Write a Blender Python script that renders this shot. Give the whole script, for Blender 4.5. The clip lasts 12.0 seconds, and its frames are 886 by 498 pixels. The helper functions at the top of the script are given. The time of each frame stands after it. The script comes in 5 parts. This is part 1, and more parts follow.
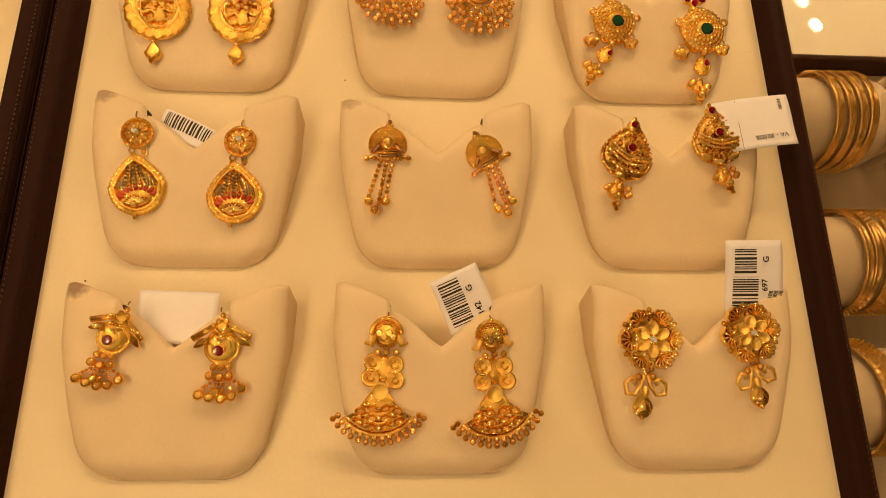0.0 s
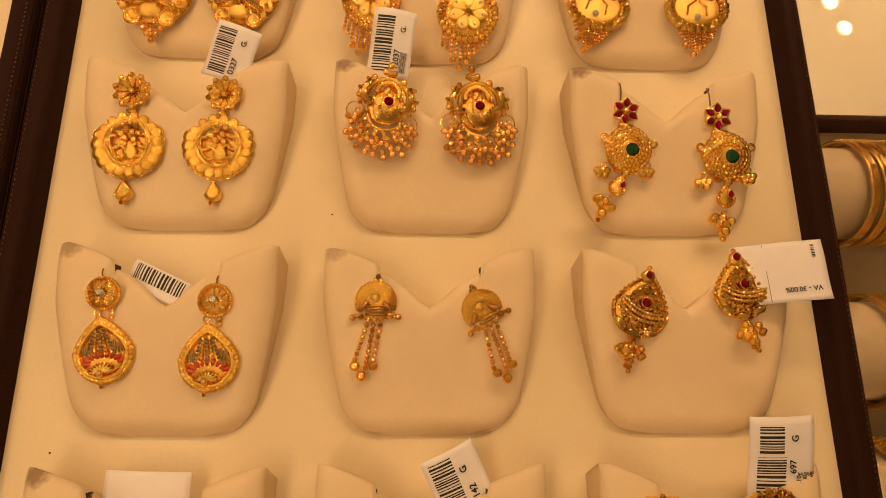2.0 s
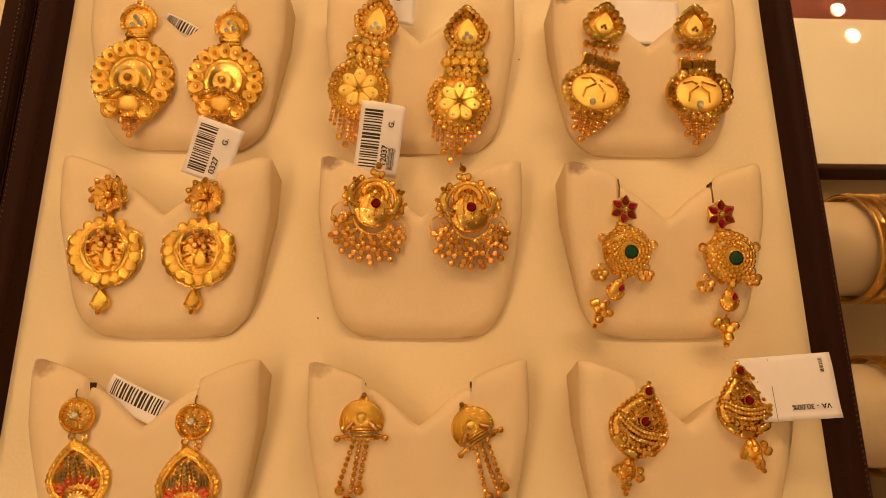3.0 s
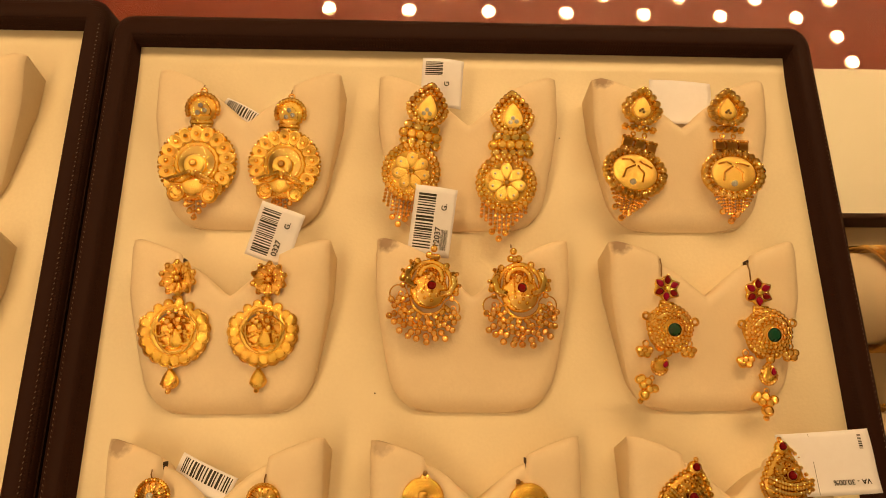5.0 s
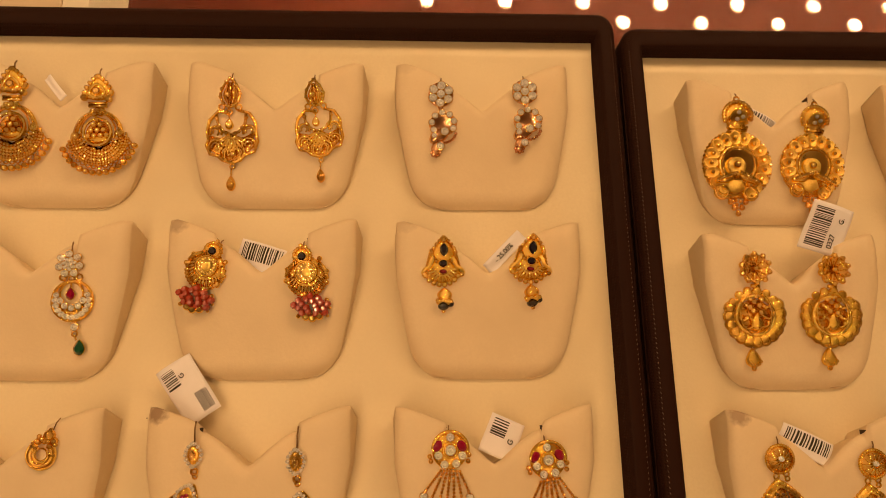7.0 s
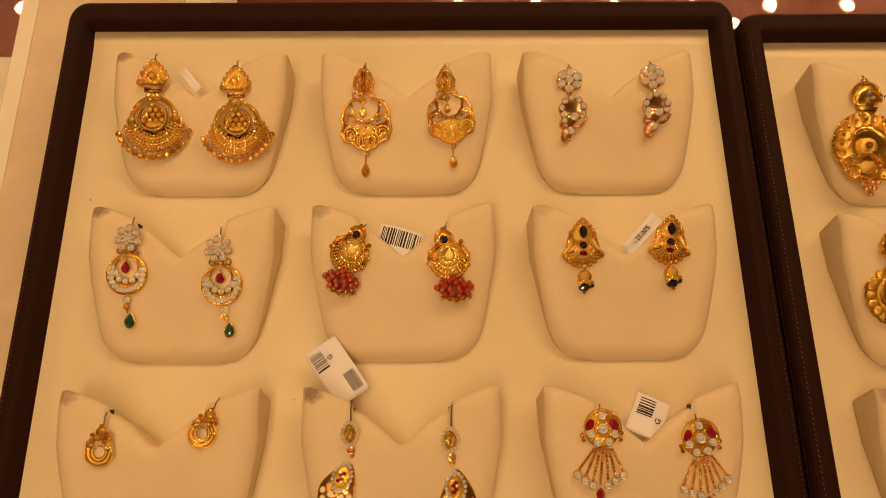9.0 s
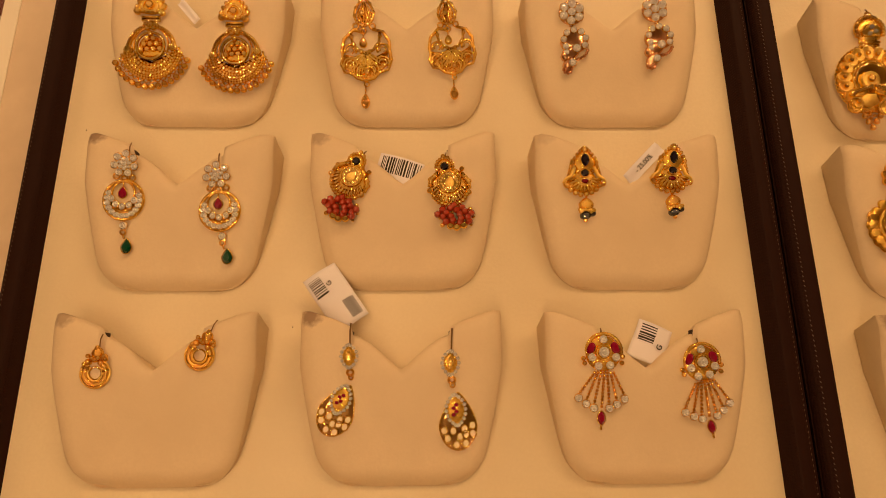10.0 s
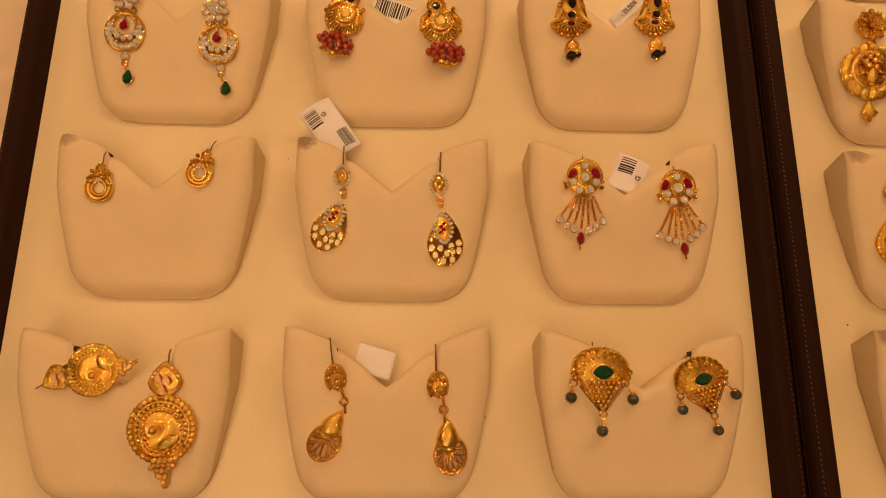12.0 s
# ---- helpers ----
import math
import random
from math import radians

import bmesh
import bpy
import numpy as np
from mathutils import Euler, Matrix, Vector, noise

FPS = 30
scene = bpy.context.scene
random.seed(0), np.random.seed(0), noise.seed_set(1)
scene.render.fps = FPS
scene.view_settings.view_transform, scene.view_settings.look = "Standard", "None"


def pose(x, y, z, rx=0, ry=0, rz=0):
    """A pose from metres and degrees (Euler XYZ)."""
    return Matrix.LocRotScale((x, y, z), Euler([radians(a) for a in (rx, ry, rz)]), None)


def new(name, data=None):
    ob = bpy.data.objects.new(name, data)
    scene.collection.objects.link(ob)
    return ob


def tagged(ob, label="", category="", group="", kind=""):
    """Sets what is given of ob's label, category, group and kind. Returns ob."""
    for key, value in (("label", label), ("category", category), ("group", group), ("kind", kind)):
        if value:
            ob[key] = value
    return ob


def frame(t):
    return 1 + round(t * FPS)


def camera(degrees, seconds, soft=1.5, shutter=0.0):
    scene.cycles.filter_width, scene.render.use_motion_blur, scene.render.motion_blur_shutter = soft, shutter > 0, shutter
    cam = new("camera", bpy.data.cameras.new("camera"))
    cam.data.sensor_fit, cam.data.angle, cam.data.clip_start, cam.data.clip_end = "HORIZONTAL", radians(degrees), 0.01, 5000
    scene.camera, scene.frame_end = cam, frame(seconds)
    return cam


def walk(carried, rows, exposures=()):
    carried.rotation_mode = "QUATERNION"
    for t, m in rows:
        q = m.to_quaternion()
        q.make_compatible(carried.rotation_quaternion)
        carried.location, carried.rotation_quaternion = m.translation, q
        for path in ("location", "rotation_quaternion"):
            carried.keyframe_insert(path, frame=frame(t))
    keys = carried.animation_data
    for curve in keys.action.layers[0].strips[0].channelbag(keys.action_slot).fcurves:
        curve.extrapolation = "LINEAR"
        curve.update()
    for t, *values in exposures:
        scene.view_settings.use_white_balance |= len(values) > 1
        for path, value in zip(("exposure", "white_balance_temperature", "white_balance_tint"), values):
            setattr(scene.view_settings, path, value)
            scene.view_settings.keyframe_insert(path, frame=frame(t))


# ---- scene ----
cam = camera(74.0, 12.0, soft=0.9)
# seconds, eye in metres, turn in degrees
PATH = [
    (0.0, 0.1054, -0.2229, 0.1743, 15.75, -4.23, -0.68),
    (0.5, 0.1075, -0.2241, 0.1727, 15.71, -3.99, -0.43),
    (1.0, 0.1065, -0.2078, 0.1718, 15.08, -3.77, -0.32),
    (1.5, 0.1075, -0.1865, 0.1728, 14.66, -3.17, -0.17),
    (2.0, 0.1123, -0.1706, 0.1723, 14.35, -2.78, -0.11),
    (2.5, 0.1134, -0.1510, 0.1737, 14.03, -2.72, -0.12),
    (3.0, 0.1167, -0.1379, 0.1731, 13.96, -2.27, -0.13),
    (3.2, 0.1159, -0.1302, 0.1761, 13.57, -2.29, -0.23),
    (4.8, 0.1122, -0.1196, 0.1831, 14.93, -2.56, -0.53),
    (5.0, 0.1004, -0.1214, 0.1856, 15.43, -2.29, -0.37),
    (5.5, 0.0462, -0.1189, 0.1916, 14.71, -2.72, -0.74),
    (6.0, 0.0014, -0.1230, 0.1975, 14.97, -1.65, -0.56),
    (6.5, -0.0442, -0.1236, 0.2001, 14.41, -1.90, -0.50),
    (7.0, -0.0802, -0.1246, 0.2002, 14.36, -1.66, -0.27),
    (7.2, -0.0908, -0.1241, 0.2014, 14.17, -0.93, -0.30),
    (8.8, -0.1199, -0.1269, 0.2016, 14.99, -0.15, -0.39),
    (9.0, -0.1223, -0.1331, 0.1997, 15.15, -0.32, -0.47),
    (9.5, -0.1218, -0.1508, 0.1911, 15.67, -0.50, -0.39),
    (10.0, -0.1237, -0.1551, 0.1920, 14.97, -0.72, -0.32),
    (10.5, -0.1202, -0.1687, 0.1889, 14.83, -0.72, -0.03),
    (11.0, -0.1188, -0.1817, 0.1898, 14.57, -1.04, 0.09),
    (11.5, -0.1223, -0.1936, 0.1902, 13.56, -1.28, 0.10),
    (12.0, -0.1217, -0.2038, 0.1889, 12.84, -1.41, 0.41),
]
walk(cam, [(t, pose(x, y, z, rx, ry, rz)) for t, x, y, z, rx, ry, rz in PATH],
     exposures=[(0, -0.26, 6250, 4), (1, -0.32, 6350, 7), (2, -0.45, 6450, 13), (3.2, -0.46, 6500, 13), (4.8, -0.25, 6200, 3), (5.5, -0.36, 6400, 8), (6.5, -0.60, 6650, 14), (7.2, -0.65, 6750, 15), (8.8, -0.64, 6550, 10), (10, -0.77, 6800, 19), (11, -0.80, 6850, 20), (12, -0.74, 6850, 20)])

# ---- light ----
LAMP_Z, GLASS_Z = 0.80, -0.008
world = bpy.data.worlds.new("world")
scene.world = world
world.use_nodes = True
world.node_tree.nodes["Background"].inputs[0].default_value = (1.0, 0.62, 0.32, 1)
world.node_tree.nodes["Background"].inputs[1].default_value = 0.03
WARM = (1.0, 0.612, 0.272)


# ---- materials ----
def material(name, color, rough=0.5, metal=0.0, spec=0.5, coat=0.0):
    m = bpy.data.materials.new(name)
    m.use_nodes = True
    b = m.node_tree.nodes["Principled BSDF"]
    b.inputs["Base Color"].default_value = (*color, 1)
    b.inputs["Roughness"].default_value = rough
    b.inputs["Metallic"].default_value = metal
    b.inputs["Specular IOR Level"].default_value = spec
    b.inputs["Coat Weight"].default_value = coat
    return m


def node(m, kind, **values):
    n = m.node_tree.nodes.new(kind)
    for key, value in values.items():
        n.inputs[key].default_value = value
    return n


def grain(m, scale, strength, dark=0.0, stain_scale=30.0, stain=0.0, distance=0.0003, detail=6.0):
    """Fine relief, and a colour that varies at two scales, over a plain material."""
    t, b = m.node_tree, m.node_tree.nodes["Principled BSDF"]
    at = t.nodes.new("ShaderNodeTexCoord")
    fine = node(m, "ShaderNodeTexNoise", Scale=scale, Detail=detail)
    t.links.new(at.outputs["Object"], fine.inputs["Vector"])
    bump = node(m, "ShaderNodeBump", Strength=strength, Distance=distance)
    t.links.new(fine.outputs["Fac"], bump.inputs["Height"])
    t.links.new(bump.outputs["Normal"], b.inputs["Normal"])
    if dark or stain:
        broad = node(m, "ShaderNodeTexNoise", Scale=stain_scale, Detail=4.0)
        t.links.new(at.outputs["Object"], broad.inputs["Vector"])
        color = tuple(b.inputs["Base Color"].default_value)
        last = color
        for source, amount in ((fine, dark), (broad, stain)):
            ramp = t.nodes.new("ShaderNodeMapRange")
            ramp.inputs["From Min"].default_value, ramp.inputs["From Max"].default_value = 0.35, 0.7
            ramp.inputs["To Min"].default_value, ramp.inputs["To Max"].default_value = 0.0, 1.0
            t.links.new(source.outputs["Fac"], ramp.inputs["Value"])
            mix = t.nodes.new("ShaderNodeMix")
            mix.data_type = "RGBA"
            t.links.new(ramp.outputs["Result"], mix.inputs["Factor"])
            if isinstance(last, tuple):
                mix.inputs["A"].default_value = last
            else:
                t.links.new(last, mix.inputs["A"])
            mix.inputs["B"].default_value = (color[0] * (1 - amount), color[1] * (1 - amount * 1.15), color[2] * (1 - amount * 1.3), 1)
            last = mix.outputs["Result"]
        t.links.new(last, b.inputs["Base Color"])
    return m


def dimples(m, pitch):
    """Rows of small punched holes, as relief."""
    t, bsdf = m.node_tree, m.node_tree.nodes["Principled BSDF"]
    at = t.nodes.new("ShaderNodeTexCoord")
    cells = node(m, "ShaderNodeTexVoronoi", Scale=1 / pitch, Randomness=0.0)
    t.links.new(at.outputs["Object"], cells.inputs["Vector"])
    ramp = t.nodes.new("ShaderNodeMapRange")
    ramp.inputs["From Min"].default_value, ramp.inputs["From Max"].default_value = 0.22, 0.42
    t.links.new(cells.outputs["Distance"], ramp.inputs["Value"])
    bump = node(m, "ShaderNodeBump", Strength=0.55, Distance=0.0003)
    t.links.new(ramp.outputs["Result"], bump.inputs["Height"])
    t.links.new(bump.outputs["Normal"], bsdf.inputs["Normal"])
    return m


def soiled(m):
    """Brown finger marks near one ear of some holders, with an uneven edge."""
    t, bsdf = m.node_tree, m.node_tree.nodes["Principled BSDF"]
    at, info = t.nodes.new("ShaderNodeTexCoord"), t.nodes.new("ShaderNodeObjectInfo")
    far = t.nodes.new("ShaderNodeVectorMath")
    far.operation = "DISTANCE"
    far.inputs[1].default_value = (-0.027, 0.0497, 0.0125)
    t.links.new(at.outputs["Object"], far.inputs[0])
    smear = node(m, "ShaderNodeTexNoise", Scale=420.0, Detail=5.0)
    t.links.new(at.outputs["Object"], smear.inputs["Vector"])
    near = t.nodes.new("ShaderNodeMapRange")
    for key, value in (("From Min", 0.0062), ("From Max", 0.0008), ("To Min", -0.45), ("To Max", 0.75)):
        near.inputs[key].default_value = value
    near.clamp = False
    t.links.new(far.outputs["Value"], near.inputs["Value"])
    total, some = t.nodes.new("ShaderNodeMath"), t.nodes.new("ShaderNodeMath")
    total.operation, some.operation = "ADD", "MULTIPLY"
    t.links.new(near.outputs["Result"], total.inputs[0]), t.links.new(smear.outputs["Fac"], total.inputs[1])
    edge = t.nodes.new("ShaderNodeMapRange")
    for key, value in (("From Min", 0.55), ("From Max", 1.0), ("To Min", 0.0), ("To Max", 0.75)):
        edge.inputs[key].default_value = value
    t.links.new(total.outputs[0], edge.inputs["Value"])
    pick = t.nodes.new("ShaderNodeMapRange")
    pick.inputs["From Min"].default_value, pick.inputs["From Max"].default_value = 0.35, 0.6
    t.links.new(info.outputs["Random"], pick.inputs["Value"])
    t.links.new(edge.outputs["Result"], some.inputs[0]), t.links.new(pick.outputs["Result"], some.inputs[1])
    mix = t.nodes.new("ShaderNodeMix")
    mix.data_type = "RGBA"
    was = bsdf.inputs["Base Color"].links[0].from_socket
    t.links.new(some.outputs[0], mix.inputs["Factor"]), t.links.new(was, mix.inputs["A"])
    mix.inputs["B"].default_value = (0.20, 0.10, 0.055, 1)
    t.links.new(mix.outputs["Result"], bsdf.inputs["Base Color"])
    return m


LINER = grain(material("cream_liner_leatherette", (0.82, 0.71, 0.50), 0.40, spec=0.4), 900, 0.2, 0.04, 16, 0.10)
HOLDER = grain(material("beige_leatherette", (0.82, 0.67, 0.46), 0.48, spec=0.35), 1100, 0.14, 0.04, 45, 0.09)
BROWN = grain(material("dark_brown_leatherette", (0.024, 0.0085, 0.005), 0.6, spec=0.07), 1500, 0.3, 0.3, 60, 0.3)
DIMPLED = material("perforated_brown_leatherette", (0.024, 0.0085, 0.005), 0.6, spec=0.07)
THREAD = material("brown_thread", (0.10, 0.055, 0.035), 0.6)
dimples(DIMPLED, 0.0010)
soiled(HOLDER)
RED_FLOOR = material("red_lacquer", (0.095, 0.0115, 0.004), 0.5, spec=0.2)
# white acrylic, its colour lowered for the weaker light below the counter glass
SHADED_SHELF = grain(material("white_acrylic", (0.42, 0.37, 0.30), 0.55), 60, 0.05, 0.03, 8, 0.05)
RAIL = grain(material("pale_counter_rail", (0.72, 0.58, 0.42), 0.4), 120, 0.2, 0.1, 25, 0.15)
RAIL_EDGE = material("ivory_rail_edge", (0.80, 0.74, 0.62), 0.4)
GLASS = material("counter_glass", (0.97, 1.0, 0.98), 0.0)
GLASS.node_tree.nodes["Principled BSDF"].inputs["Transmission Weight"].default_value = 1.0
CEILING = material("ceiling_paint", (0.56, 0.44, 0.33), 0.8)
WALL = material("wall_paint", (0.34, 0.22, 0.14), 0.8)


# ---- mesh helpers ----
def mesh_of(name, bm, mat, smooth=True):
    data = bpy.data.meshes.new(name)
    bm.to_mesh(data)
    bm.free()
    data.materials.append(mat)
    if smooth:
        for poly in data.polygons:
            poly.use_smooth = True
    return data


def part(name, bm, mat, parent=None, label="", smooth=True):
    ob = new(name, mesh_of(name, bm, mat, smooth))
    ob.parent = parent
    if label:
        ob["label"] = label
    return ob


def empty(name, m):
    ob = new(name)
    ob.empty_display_size = 0.01
    ob.matrix_world = m
    return ob


def box(x0, x1, y0, y1, z0, z1, bevel=0.0, segments=2):
    bm = bmesh.new()
    bmesh.ops.create_cube(bm, size=1, matrix=Matrix.LocRotScale(((x0 + x1) / 2, (y0 + y1) / 2, (z0 + z1) / 2), None, (x1 - x0, y1 - y0, z1 - z0)))
    if bevel:
        bmesh.ops.bevel(bm, geom=list(bm.edges), offset=bevel, segments=segments, affect="EDGES", profile=0.5)
    return bm


# ---- the counter and the room ----
tagged(part("counter_glass", box(-0.75, 0.75, -0.45, 0.42, GLASS_Z - 0.006, GLASS_Z), GLASS, smooth=False), "clear glass top of the jewellery counter", "counter", kind="structure").visible_shadow = False
tagged(part("shelf", box(-0.75, 0.75, -0.45, 0.092, -0.165, -0.145), SHADED_SHELF, smooth=False), "white glossy shelf under the counter glass", "shelf", kind="structure")
tagged(part("shelf_floor", box(-0.75, 0.75, 0.092, 0.42, -0.170, -0.153), RED_FLOOR, smooth=False), "red lacquered shelf floor under the glass", "shelf", kind="structure")
tagged(part("counter_wall_back", box(-0.75, 0.75, 0.42, 0.44, -0.4, GLASS_Z), RED_FLOOR, smooth=False), "red counter back panel", "counter", kind="structure")
tagged(part("ceiling", box(-2.2, 2.2, -2.0, 2.2, LAMP_Z + 0.012, LAMP_Z + 0.05), CEILING, smooth=False), "warm lit ceiling panel with round recessed lamps", "ceiling", kind="structure")
# unseen walls and floor, added to close the room and bounce light
tagged(part("wall_north", box(-2.2, 2.2, 2.2, 2.25, -1.0, LAMP_Z + 0.05), WALL, smooth=False), "unseen plain wall, added to close the room", "wall", kind="structure")
tagged(part("wall_south", box(-2.2, 2.2, -2.05, -2.0, -1.0, LAMP_Z + 0.05), WALL, smooth=False), "unseen plain wall, added to close the room", "wall", kind="structure")
tagged(part("wall_east", box(2.2, 2.25, -2.0, 2.2, -1.0, LAMP_Z + 0.05), WALL, smooth=False), "unseen plain wall, added to close the room", "wall", kind="structure")
tagged(part("wall_west", box(-2.25, -2.2, -2.0, 2.2, -1.0, LAMP_Z + 0.05), WALL, smooth=False), "unseen plain wall, added to close the room", "wall", kind="structure")
tagged(part("floor", box(-2.2, 2.2, -2.0, 2.2, -1.0, -0.95), WALL, smooth=False), "unseen plain brown floor, added to close the room", "floor", kind="structure")


# ---- trays ----
TRAYS = {"a": (0.0024, 0.0022, 0.2310), "b": (-0.2548, 0.0082, 0.2382)}  # far corner of the cream liner nearest to the rail, and its width
TRAY_L, RIM_H = 0.300, 0.0066


def tray(x, y, TRAY_W, label):
    """Shallow tray: brown padded rim round a cream liner."""
    ob = empty("display_tray", pose(x, y, 0))
    bm = bmesh.new()
    last = None
    for y1, z1 in ((-TRAY_L, 0), (-0.020, 0), (-0.012, 0.0001), (-0.006, 0.0004), (0.0008, 0.0011)):
        line = [bm.verts.new((x1 + TRAY_W * k, y1 + 0.0003 * math.sin(9 * k) * (z1 > 0.001), z1)) for k in [i / 12 for i in range(13)] for x1 in (0,)]
        low = [bm.verts.new((v.co.x, v.co.y, v.co.z - 0.0012)) for v in line]
        if last:
            for (a, c) in ((line, last[0]), (last[1], low)):
                for i in range(12):
                    bm.faces.new((c[i], c[i + 1], a[i + 1], a[i]))
        last = (line, low)
    for i in range(12):
        bm.faces.new((last[0][i], last[0][i + 1], last[1][i + 1], last[1][i]))
    bmesh.ops.recalc_face_normals(bm, faces=bm.faces)
    part("liner", bm, LINER, ob, "cream leatherette liner lifting at the far edge")
    part("base", box(-0.004, TRAY_W + 0.004, -TRAY_L - 0.004, 0.004, GLASS_Z + 0.0008, -0.0036), BROWN, ob, smooth=False)
    bm = bmesh.new()
    # profile of the rim, from the liner's edge up, over and down to the glass: (outwards, up)
    prof = [(-0.0002, -0.0035), (0.0009, RIM_H - 0.0018), (0.0016, RIM_H - 0.0004), (0.0028, RIM_H)]
    prof += [(0.0062, RIM_H - 0.0003), (0.0078, RIM_H - 0.0014), (0.0085, RIM_H - 0.0034), (0.0086, GLASS_Z + 0.0002)]
    corners = [(0, 0, -1, 1), (TRAY_W, 0, 1, 1), (TRAY_W, -TRAY_L, 1, -1), (0, -TRAY_L, -1, -1)]
    rings = []
    for cx, cy, sx, sy in corners:
        for k in range(7):
            a = k / 6 * math.pi / 2
            if (sx, sy) in ((1, 1), (-1, -1)):
                a = math.pi / 2 - a
            c, s = math.cos(a), math.sin(a)
            ring = []
            for n, (out, up) in enumerate(prof):
                r = 0.006 * max(0.0, min(1.0, (out - 0.001) / 0.005))
                ring.append(bm.verts.new((cx + sx * (out - r + r * c), cy + sy * 1.32 * (out - r + r * s), up)))
            rings.append(ring)
    for i, ring in enumerate(rings):
        other = rings[(i + 1) % len(rings)]
        for k in range(len(prof) - 1):
            bm.faces.new((ring[k], ring[k + 1], other[k + 1], other[k]))
    bmesh.ops.recalc_face_normals(bm, faces=bm.faces)
    part("rim", bm, DIMPLED, ob, "padded dark brown perforated leatherette rim")
    bm = bmesh.new()
    for k in range(int(TRAY_L / 0.0016)):
        for x1, lean in ((-0.0062, 1), (TRAY_W + 0.0062, -1)):
            at = Matrix.LocRotScale((x1, -TRAY_L + 0.002 + 0.0016 * k, RIM_H - 0.0004), Euler((0, 0, 0.5 * lean)), (0.00022, 0.00055, 0.00016))
            bmesh.ops.create_icosphere(bm, subdivisions=1, radius=1, matrix=at)
    part("stitching", bm, THREAD, ob, "brown thread stitching")["kind"] = "stuff"
    for x1 in (-0.0086, TRAY_W + 0.0086):
        part("piping", box(x1 - 0.0004, x1 + 0.0004, -TRAY_L + 0.004, -0.005, RIM_H - 0.0046, RIM_H - 0.0038), BROWN, ob, smooth=False)
    return tagged(ob, label, "tray", "jewellery trays")


tray(*TRAYS["a"], "dark brown leatherette tray with cream liner")
tray(*TRAYS["b"], "dark brown leatherette tray with cream liner beside the rail")

# ---- earring holders ----
TOP = [(0, 0.0334), (0.0018, 0.0345), (0.0040, 0.0367), (0.0070, 0.0394), (0.0100, 0.0417), (0.0125, 0.0431), (0.0143, 0.0436), (0.0149, 0.0461), (0.0190, 0.0480), (0.0240, 0.0498), (0.0275, 0.0508), (0.0298, 0.0508)]
LENGTH = 0.0508


def half_width(y):
    w = 0.0221 + 0.0077 * min(1.0, max(0.0, y) / 0.034) ** 0.75
    r = 0.010
    return w - (r - math.sqrt(max(0.0, r * r - (r - y) ** 2)) if y < r else 0) * 0.8


def top_edge(x):
    x = abs(x)
    for (x0, y0), (x1, y1) in zip(TOP, TOP[1:]):
        if x <= x1:
            return y0 + (y1 - y0) * (x - x0) / (x1 - x0)
    return TOP[-1][1]


def surface(x, y):
    """Height of the holder's padded face over the liner."""
    y = max(0.0, min(LENGTH, y))
    w = max(0.004, half_width(y))
    z = 0.0034 + 0.0100 * (y / LENGTH) + 0.0009 * math.sin(math.pi * min(1, y / LENGTH))
    z -= 0.0021 * max(0.0, 1 - y / 0.0050) ** 2.2 + 0.0017 * max(0.0, 1 - (w - abs(x)) / 0.0055) ** 2.4
    if abs(x) < 0.0146:
        z -= 0.0010 * max(0.0, min(1.0, (y - 0.034) / 0.006))
    return z


def rest(x, y):
    """Height on which a thing rests here: the face, or the air just over its lower edge."""
    return surface(max(-0.026, min(0.026, x)), max(0.005, min(0.045, y)))


